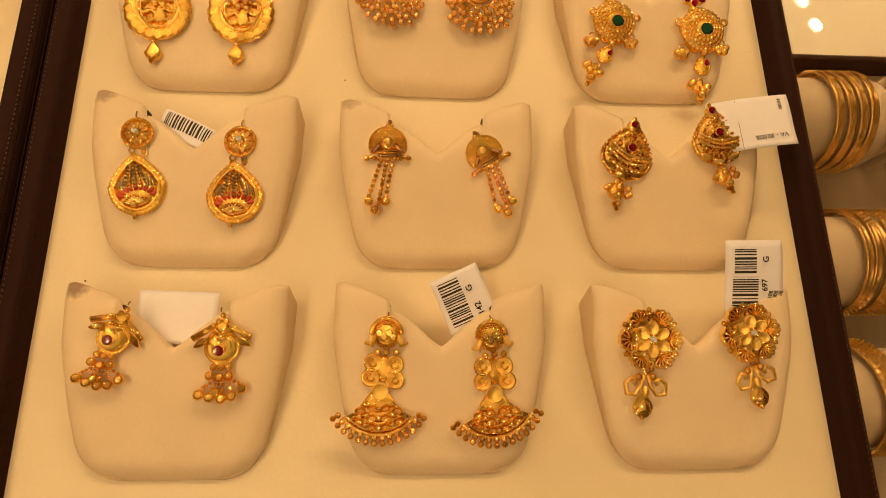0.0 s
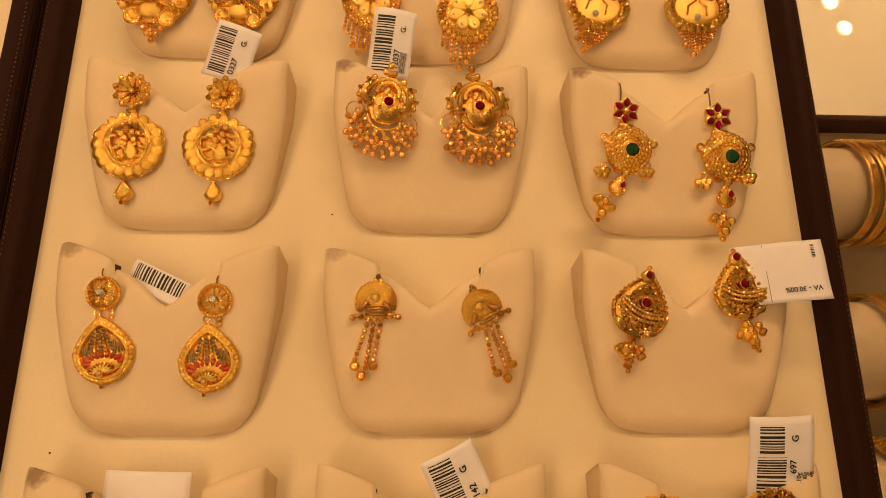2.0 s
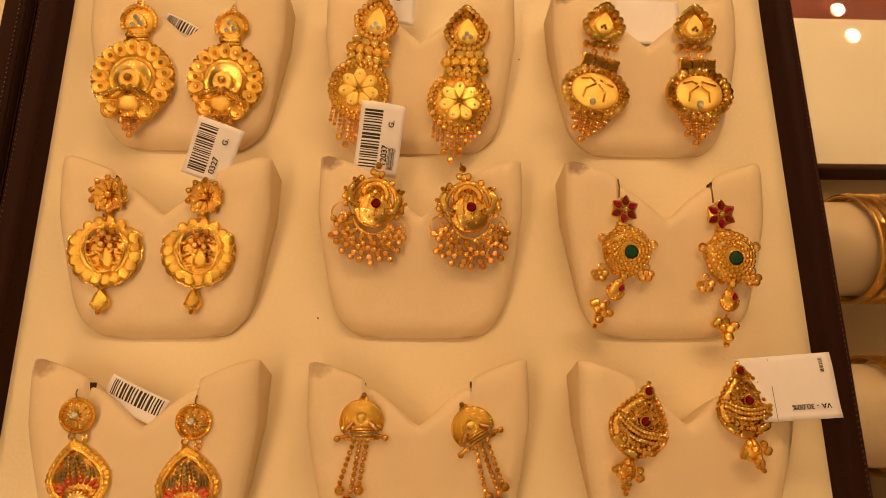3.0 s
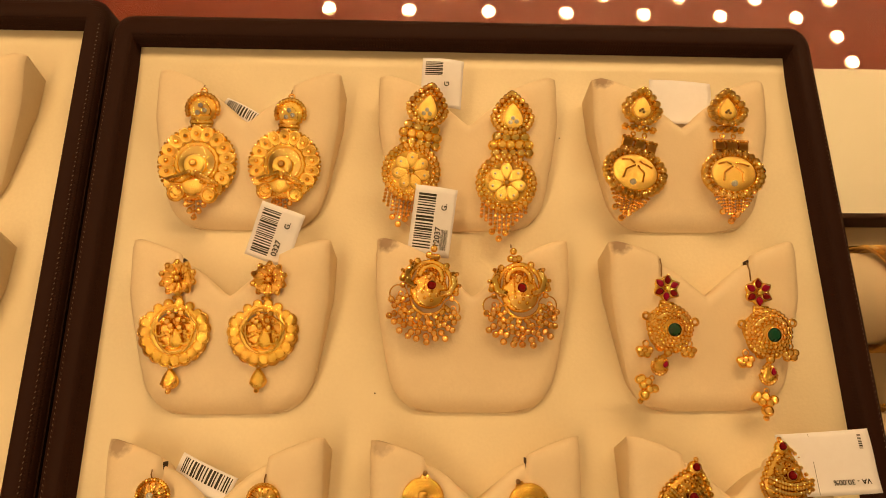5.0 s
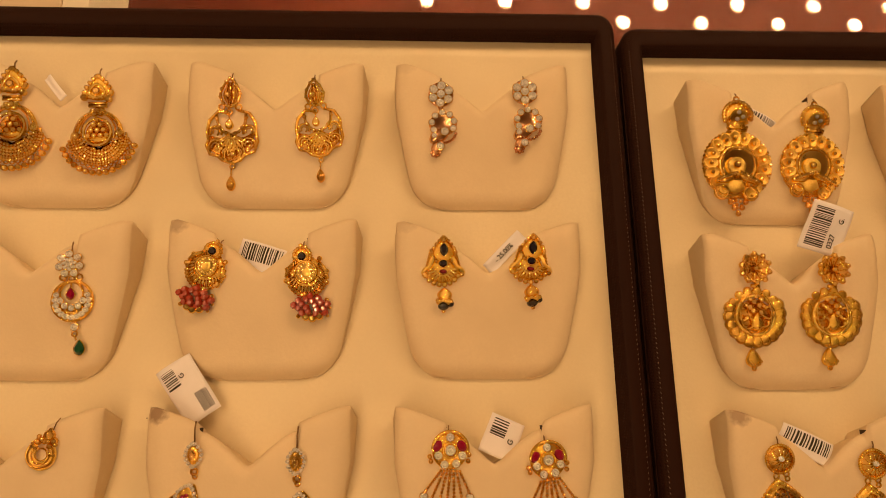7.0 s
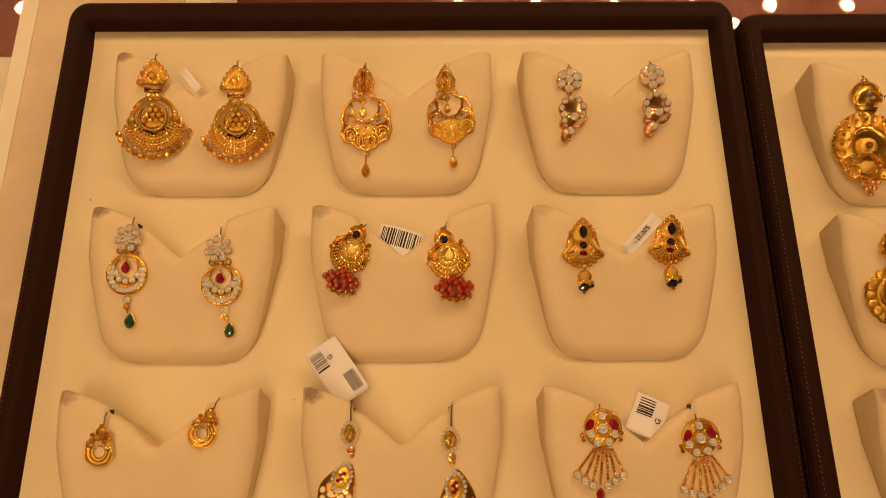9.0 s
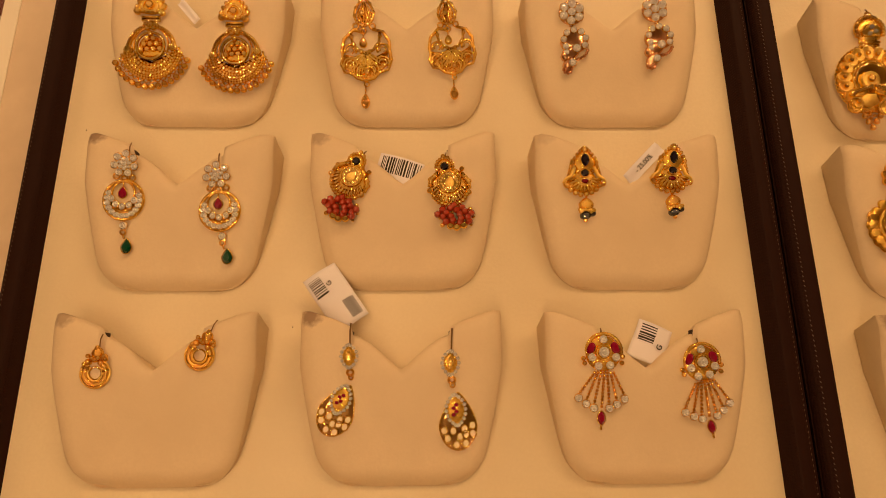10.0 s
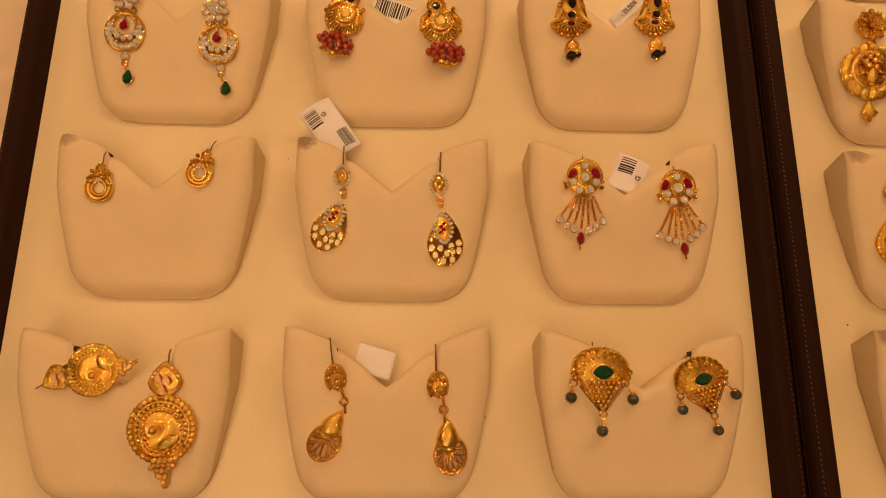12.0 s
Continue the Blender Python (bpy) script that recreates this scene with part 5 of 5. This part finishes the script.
pair(peacock, "a", 0, 0, (-13.2, 43.9, -1.8, 42.9), (15.0, 42.2, -3.9, 40.0), (0, 0),
     "gold earring with peacock disc, petal rim and tassels")
pair(flower_long, "a", 0, 1, (-11.4, 44.5, -17.9, 47.4), (14.9, 43.7, -6.4, 49.7), (6, -0),
     "long gold earring with flower disc and bead fringe")
pair(palm_long, "a", 0, 2, (-13.9, 45.5, -7.5, 44.9), (14.2, 45.4, -0.6, 44.7), (-6, -0),
     "long gold earring with engraved oval plaque and fringe")
pair(flower_disc, "a", 1, 0, (-14.4, 43.8, -2.6, 38.5), (12.8, 43.3, -8.9, 38.0), (0, 5),
     "gold earring with flower stud and openwork round pendant")
pair(crescent_bells, "a", 1, 1, (-11.2, 49.0, -11.0, 30.8), (12.2, 48.4, 5.3, 31.7), (0, 0),
     "gold crescent earring with garnet and bead cluster")
pair(star_emerald, "a", 1, 2, (-13.0, 39.8, -6.7, 40.7), (15.0, 38.8, 1.4, 42.6), (-19, -2),
     "gold star earring with emerald centre and ruby flower")
pair(cage_drop, "a", 2, 0, (-16.1, 41.1, 4.9, 29.7), (14.0, 39.5, -3.7, 30.1), (-4, 0),
     "gold teardrop earring with red enamel and lattice")
pair(half_moon_chains, "a", 2, 1, (-14.6, 42.4, -8.2, 29.4), (10.9, 39.8, 22.4, 28.9), (0, 0),
     "gold half-moon earring with three chains and balls")
pair(crown_bell, "a", 2, 2, (-11.3, 45.1, -13.6, 29.8), (13.1, 50.3, 8.4, 29.2), (-6, 3),
     "gold granulated earring with two garnets and bell")
pair(bird_bells, "a", 3, 0, (-10.8, 44.8, -21.9, 22.7), (13.6, 43.4, 1.7, 23.8), (13, -0),
     "gold winged earring with garnet and ball drops")
pair(goddess_fan, "a", 3, 1, (-14.5, 41.6, -3.5, 34.0), (13.9, 40.8, 4.1, 34.1), (-0, 1),
     "long gold earring with coins, fan and bead edge")
pair(gilt_blossom, "a", 3, 2, (-13.9, 43.8, -6.7, 30.8), (14.0, 45.1, 4.0, 29.5), (-0, 8),
     "gold blossom earring with scroll and leaf drop")
pair(chand_jhumka, "b", 0, 0, (-15.2, 46.7, 1.2, 36.6), (14.0, 44.4, 1.6, 35.7), (0, 1),
     "gold hoop jhumka earring with bead fringe")
pair(filigree_lotus, "b", 0, 1, (-14.7, 43.6, 0.7, 40.0), (14.0, 43.6, 6.1, 37.0), (-0, -2),
     "gold filigree lotus earring with small teardrop")
pair(crystal_cluster, "b", 0, 2, (-14.9, 42.8, -10.2, 26.7), (14.5, 44.1, -4.5, 26.7), (9, -0),
     "rose gold earring with white crystal flower cluster")
pair(crystal_moon, "b", 1, 0, (-15.7, 43.8, -1.0, 34.3), (13.4, 40.2, 7.8, 34.3), (3, 0),
     "crystal crescent earring with ruby and emerald drop")
pair(coin_coral, "b", 1, 1, (-13.2, 43.3, -26.0, 25.0), (13.5, 42.4, 8.3, 25.9), (18, -0),
     "gold coin earring with onyx and coral beads")
pair(onyx_fan, "b", 1, 2, (-15.0, 44.8, -0.2, 24.3), (14.8, 45.6, -5.5, 24.2), (0, 13),
     "gold fan earring with black onyx stones")
pair(wire_hoop, "b", 2, 0, (-15.3, 41.0, -1.7, 13.1), (17.9, 45.5, -18.5, 13.0), (0, 0),
     "small gold wire hoop earring with beaded knot")
pair(pierced_drop, "b", 2, 1, (-15.5, 41.5, 6.0, 28.7), (15.1, 39.6, 5.4, 30.1), (-29, 0),
     "pierced gold teardrop earring with crystals and ruby")
pair(ruby_tassel, "b", 2, 2, (-14.2, 43.9, -2.9, 28.4), (15.1, 40.8, 2.2, 28.3), (-0, 8),
     "ruby and crystal earring with gold chain tassel")
pair(peacock_round, "b", 3, 0, (-20.6, 33.7, 125, 26.9), (12.7, 40.0, 2.5, 35.0), (-26, -0),
     "gold round earring with peacock relief and beads")
pair(shell_drop, "b", 3, 1, (-15.2, 40.3, 14.1, 29.8), (15.1, 38.5, 8.5, 30.2), (-40, -0),
     "gold openwork shell drop earring")
pair(emerald_shield, "b", 3, 2, (-13.7, 46.4, 1.8, 26.3), (14.2, 43.3, 18.9, 23.8), (0, 0),
     "gold shield earring with green stone and drops")

# ---- price tags ----
PAPER = grain(material("white_tag_paper", (0.86, 0.84, 0.90), 0.6), 500, 0.08, 0.02, 60, 0.04)
INK = material("black_print", (0.02, 0.018, 0.016), 0.6)


def tag(kind, x, y, z, w, h, turn, rise=0, lean=0):
    """Small paper price tag, bowed a little, with its print."""
    ob = empty("price_tag", pose(x, y, z, 0, 0, turn) @ pose(0, 0, 0, rise, -lean, 0))
    bow = 0.0012 if kind not in ("w", "w2") else 0.0006

    def height(u, v):
        return bow * (math.cos(3.0 * (u + 0.15 * v)) - 0.5) + 0.0004 * math.sin(5 * v)

    bm = bmesh.new()
    n = 12
    grid = []
    for side in (0.0, -0.00012):
        for i in range(n + 1):
            for j in range(n + 1):
                u, v = i / n - 0.5, j / n - 0.5
                grid.append(bm.verts.new((u * w, v * h, height(u, v) + side)))
    m = (n + 1) ** 2
    for i in range(n):
        for j in range(n):
            a, b, c, e = i * (n + 1) + j, (i + 1) * (n + 1) + j, (i + 1) * (n + 1) + j + 1, i * (n + 1) + j + 1
            bm.faces.new((grid[a], grid[b], grid[c], grid[e]))
            bm.faces.new((grid[m + e], grid[m + c], grid[m + b], grid[m + a]))
    edge = [i * (n + 1) for i in range(n)] + [n * (n + 1) + j for j in range(n)] + [i * (n + 1) + n for i in range(n, 0, -1)] + list(range(n, 0, -1))
    for p, q in zip(edge, edge[1:] + edge[:1]):
        bm.faces.new((grid[p], grid[m + p], grid[m + q], grid[q]))
    paper = part("paper", bm, PAPER, ob)
    rnd = random.Random(int(x * 1e4))

    def bars(u0, u1, v0, v1, along="v", count=14):
        """Barcode: thin bars side by side, following the bow of the paper."""
        bm = bmesh.new()
        at = 0.0
        while at < 1:
            t = rnd.choice((0.02, 0.03, 0.05, 0.03)) * 14 / count
            k = 8
            for s in range(k):
                a0, a1, b0, b1 = at, min(1, at + t), s / k, (s + 1) / k
                quad = [(a0, b0), (a1, b0), (a1, b1), (a0, b1)]
                pts = []
                for p, q in quad:
                    u, v = (u0 + (u1 - u0) * p, v0 + (v1 - v0) * q) if along == "v" else (u0 + (u1 - u0) * q, v0 + (v1 - v0) * p)
                    pts.append(bm.verts.new((u * w, v * h, height(u, v) + 0.00008)))
                bm.faces.new(pts)
            at += t + rnd.choice((0.02, 0.03, 0.04)) * 14 / count
        bmesh.ops.recalc_face_normals(bm, faces=bm.faces)
        part("barcode", bm, INK, paper, "black printed barcode", smooth=False)["kind"] = "stuff"

    def words(text, u, v, size, turned_by=0):
        data = bpy.data.curves.new("print", "FONT")
        data.body, data.size, data.align_x, data.align_y = text, size, "CENTER", "CENTER"
        data.materials.append(INK)
        data.offset = size * 0.02
        t = new("print", data)
        t.parent = paper
        t.matrix_basis = pose(u * w, v * h, height(u, v) + 0.0004, 0, 0, turned_by)

    if kind == "v":
        bars(-0.42, 0.45, -0.15, 0.42, "v", 15)
    elif kind == "b":
        bars(-0.42, 0.0, 0.15, 0.42, "h", 6), words("G", 0.12, -0.02, 0.0024, 90)
    elif kind in ("d", "d2"):
        bars(-0.40, 0.02, -0.40, 0.40, "h", 17), words("0327" if kind == "d" else "12037", 0.16, -0.22, 0.0025, 90), words("G.", 0.24, 0.22, 0.0023, 90)
        if kind == "d2":
            bars(0.24, 0.40, -0.40, -0.10, "v", 7)
    elif kind == "va":
        words("VA - 30.00%", 0.20, -0.30, 0.0019, 180), bars(0.36, 0.40, 0.20, 0.42, "h", 8)
        bm = bmesh.new()
        pts = [bm.verts.new((u * w, v * h, height(u, v) + 0.00008)) for u, v in ((-0.16, -0.48), (-0.155, -0.48), (-0.155, 0.48), (-0.16, 0.48))]
        bm.faces.new(pts)
        part("fold_line", bm, INK, paper, smooth=False)
    elif kind == "i":
        bars(-0.40, 0.02, -0.38, 0.40, "h", 15), words("9142", 0.20, -0.28, 0.0026, 90), words("G", 0.16, 0.15, 0.0025, 90)
    elif kind == "j":
        bars(-0.36, 0.0, 0.12, 0.40, "h", 7), bars(-0.38, 0.04, -0.42, 0.08, "h", 12), words("697", 0.14, -0.02, 0.0024, 90), words("G", 0.16, 0.28, 0.0025, 90)
        for k in range(3):
            words(("- 6.10g", "- 0.00g", "- 6.10g")[k], 0.24 + 0.10 * k, -0.18, 0.0017, 90)
    elif kind == "p":
        words("- 25.00%", -0.05, 0.0, 0.0023)
    elif kind == "n":
        bars(-0.42, -0.05, 0.12, 0.42, "h", 7), words("G", 0.08, 0.24, 0.0022, 100), bars(0.1, 0.42, -0.42, -0.1, "v", 9)
    elif kind == "o":
        bars(-0.38, 0.06, 0.0, 0.42, "h", 6), words("G", 0.26, -0.02, 0.0024, 90)
    return tagged(ob, "blank white folded paper price tag" if kind in ("w", "w2") else "white paper price tag with black print", "price tag", "price tags")


tag("v", 0.0411, -0.0256, 0.0060, 0.0150, 0.0060, -28)
tag("b", 0.1077, -0.0155, 0.0105, 0.0138, 0.0167, -4, 10, 0)
tag("w", 0.1908, -0.0188, 0.0060, 0.0217, 0.0164, -3)
tag("d", 0.0561, -0.0691, 0.0120, 0.0140, 0.0172, -20, 13, 0)
tag("d2", 0.1044, -0.0646, 0.0120, 0.0131, 0.0215, -8, 13, 0)
tag("v", 0.0405, -0.1391, 0.0075, 0.0170, 0.0075, -25)
tag("va", 0.2153, -0.1362, 0.0150, 0.0245, 0.0170, 4, 0, 13)
tag("w", 0.0435, -0.1960, 0.0060, 0.0220, 0.0148, -2)
tag("i", 0.1242, -0.1912, 0.0090, 0.0149, 0.0168, 25, 12, 0)
tag("j", 0.2091, -0.1872, 0.0135, 0.0177, 0.0252, 1, 15, 0)
tag("v", -0.1359, -0.0784, 0.0065, 0.0155, 0.0100, -16)
tag("p", -0.0537, -0.0769, 0.0105, 0.0171, 0.0045, 46)
tag("n", -0.1555, -0.1214, 0.0060, 0.0118, 0.0204, 35)
tag("o", -0.0561, -0.1364, 0.0065, 0.0111, 0.0123, -23)
tag("w2", -0.1383, -0.1975, 0.0060, 0.0122, 0.0084, -16)
tag("w2", -0.2135, -0.0153, 0.0060, 0.0110, 0.0030, -50)

# ---- bangles under the glass ----
SHELF_Z = -0.145
BANGLE = gold("bangle_gold", (0.90, 0.58, 0.20), 0.22, 90.0, 0.0)
# cream darkened in its colour for the shade under the glass and trays
SHADED_DISPLAY = grain(material("cream_display_roll", (0.28, 0.20, 0.125), 0.6), 300, 0.2, 0.05, 30, 0.08)
holder_tray = empty("bangle_tray", pose(0, 0, SHELF_Z))
part("tray_floor", box(0.24, 0.75, -0.43, -0.0182, 0.0005, 0.006), SHADED_DISPLAY, holder_tray, smooth=False)
part("tray_edge", box(0.24, 0.75, -0.018, -0.0145, 0.0005, 0.022, 0.001), BROWN, holder_tray, "dark brown tray edge", smooth=False)
tagged(holder_tray, "cream bangle tray with dark brown edge", "tray")


def roll(x0, x1, y, z, r):
    """Padded display roll lying across the tray, on two end cheeks."""
    ob = empty("bangle_roll", pose(x0, y, z))
    bm = bmesh.new()
    rings = [(0.0, 0.80), (0.002, 0.97), (0.006, 1.0), (x1 - x0 - 0.006, 1.0), (x1 - x0 - 0.002, 0.97), (x1 - x0, 0.80)]
    loops = [[bm.verts.new((x, r * k * math.cos(a * math.pi / 16), r * k * math.sin(a * math.pi / 16))) for a in range(32)] for x, k in rings]
    for a, b in zip(loops, loops[1:]):
        for i in range(32):
            bm.faces.new((a[i], b[i], b[(i + 1) % 32], a[(i + 1) % 32]))
    bm.faces.new(loops[0]), bm.faces.new(loops[-1])
    bmesh.ops.recalc_face_normals(bm, faces=bm.faces)
    part("padded_roll", bm, SHADED_DISPLAY, ob)
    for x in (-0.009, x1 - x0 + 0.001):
        part("end_cheek", box(x, x + 0.008, -r * 0.8, r * 0.8, SHELF_Z + 0.0062 - z, r * 1.05, 0.003), SHADED_DISPLAY, ob, smooth=False)
    return tagged(ob, "cream padded display roll for bangles", "display roll", "bangle rolls")


def bangle(x, y, z, r, width, style, rnd):
    """A ring round the roll. style 0: studded squares between engraved ovals; 1: plain with a cut edge; 2: wide lattice band."""
    ob = empty("bangle", pose(x, y, z, rnd.uniform(-4, 4), 0, rnd.uniform(-4, 4)))
    n = 72
    bm = bmesh.new()
    prof = [(-width / 2, -0.0006), (-width / 2, 0.0004), (-width / 2.6, 0.0010), (-width / 4, 0.0006), (width / 4, 0.0006), (width / 2.6, 0.0010), (width / 2, 0.0004), (width / 2, -0.0006)]
    loops = [[bm.verts.new((dx, (r + dr) * math.cos(2 * math.pi * i / n), (r + dr) * math.sin(2 * math.pi * i / n))) for dx, dr in prof] for i in range(n)]
    for i in range(n):
        a, b = loops[i], loops[(i + 1) % n]
        for k in range(8):
            bm.faces.new((a[k], a[(k + 1) % 8], b[(k + 1) % 8], b[k]))
    bmesh.ops.recalc_face_normals(bm, faces=bm.faces)
    part("band", bm, BANGLE, ob)
    bm = bmesh.new()

    def stud(a, dx, size):
        at = Matrix.LocRotScale((dx, (r + 0.0008) * math.cos(a), (r + 0.0008) * math.sin(a)), Euler((a, 0, 0)), size)
        bmesh.ops.create_icosphere(bm, subdivisions=1, radius=1, matrix=at)

    if style == 0:
        for i in range(18):
            a = 2 * math.pi * i / 18
            for k in (-1, 0, 1):
                for dx in (-0.24, 0, 0.24):
                    stud(a + k * 0.042, dx * width, (0.0006, 0.0007, 0.0007))
            for k in range(8):
                q = k * math.pi / 4
                stud(a + math.pi / 18 + 0.075 * math.cos(q), 0.17 * width * math.sin(q), (0.0003, 0.0003, 0.0005))
    else:
        count = 60
        for i in range(count):
            a = 2 * math.pi * i / count
            for k, dx in enumerate((-0.30, 0.30) if style == 1 else (-0.42, -0.21, 0, 0.21, 0.42)):
                stud(a + 0.05 * (k % 2), dx * width, (0.0008, 0.0005, 0.0004) if style == 1 else (0.0011, 0.0010, 0.0007))
    part("relief", bm, GOLD_CUT, ob, "raised diamond-cut relief", smooth=False)
    label = "wide lattice yellow gold bangle on a cream roll" if style == 2 else "thin engraved yellow gold bangle on a cream roll"
    return tagged(ob, label, "bangle", "bangles")


rnd = random.Random(5)
ROLL_Z = SHELF_Z + 0.0305
for y, first, count, width, step, style in ((-0.0655, 0.3345, 4, 0.0046, 0.0064, 0), (-0.1475, 0.3330, 6, 0.0036, 0.0047, 1), (-0.2170, 0.3310, 1, 0.0110, 0.0120, 2)):
    roll(0.270, 0.3690, y, ROLL_Z, 0.0240)
    for i in range(count):
        bangle(first + i * step, y, ROLL_Z, 0.0272, width, style, rnd)
    roll(0.392, 0.470, y, ROLL_Z, 0.0240)
    for i in range(3):
        bangle(0.402 + i * 0.0066, y, ROLL_Z, 0.0272, width, style, rnd)

# ---- specks of dust ----
DUST = material("dark_dust", (0.06, 0.035, 0.02), 0.9)
bm = bmesh.new()
for x, y, z, size in ((0.0145, -0.1844, 0.0002, 0.00035), (0.0870, -0.1160, 0.0002, 0.0003), (-0.0020 - 0.245, -0.06, 0.0002, 0.0003), (0.1490, -0.0300, 0.0002, 0.0003), (-0.1700, -0.1300, 0.0002, 0.00025), (-0.1040, -0.2140, 0.0002, 0.0003)):
    bmesh.ops.create_icosphere(bm, subdivisions=1, radius=1, matrix=Matrix.LocRotScale((x, y, z), None, (size, size * 0.8, 0.00015)))
tagged(part("dust", bm, DUST), "dark specks of dust on the cream liner", "dust", kind="stuff")
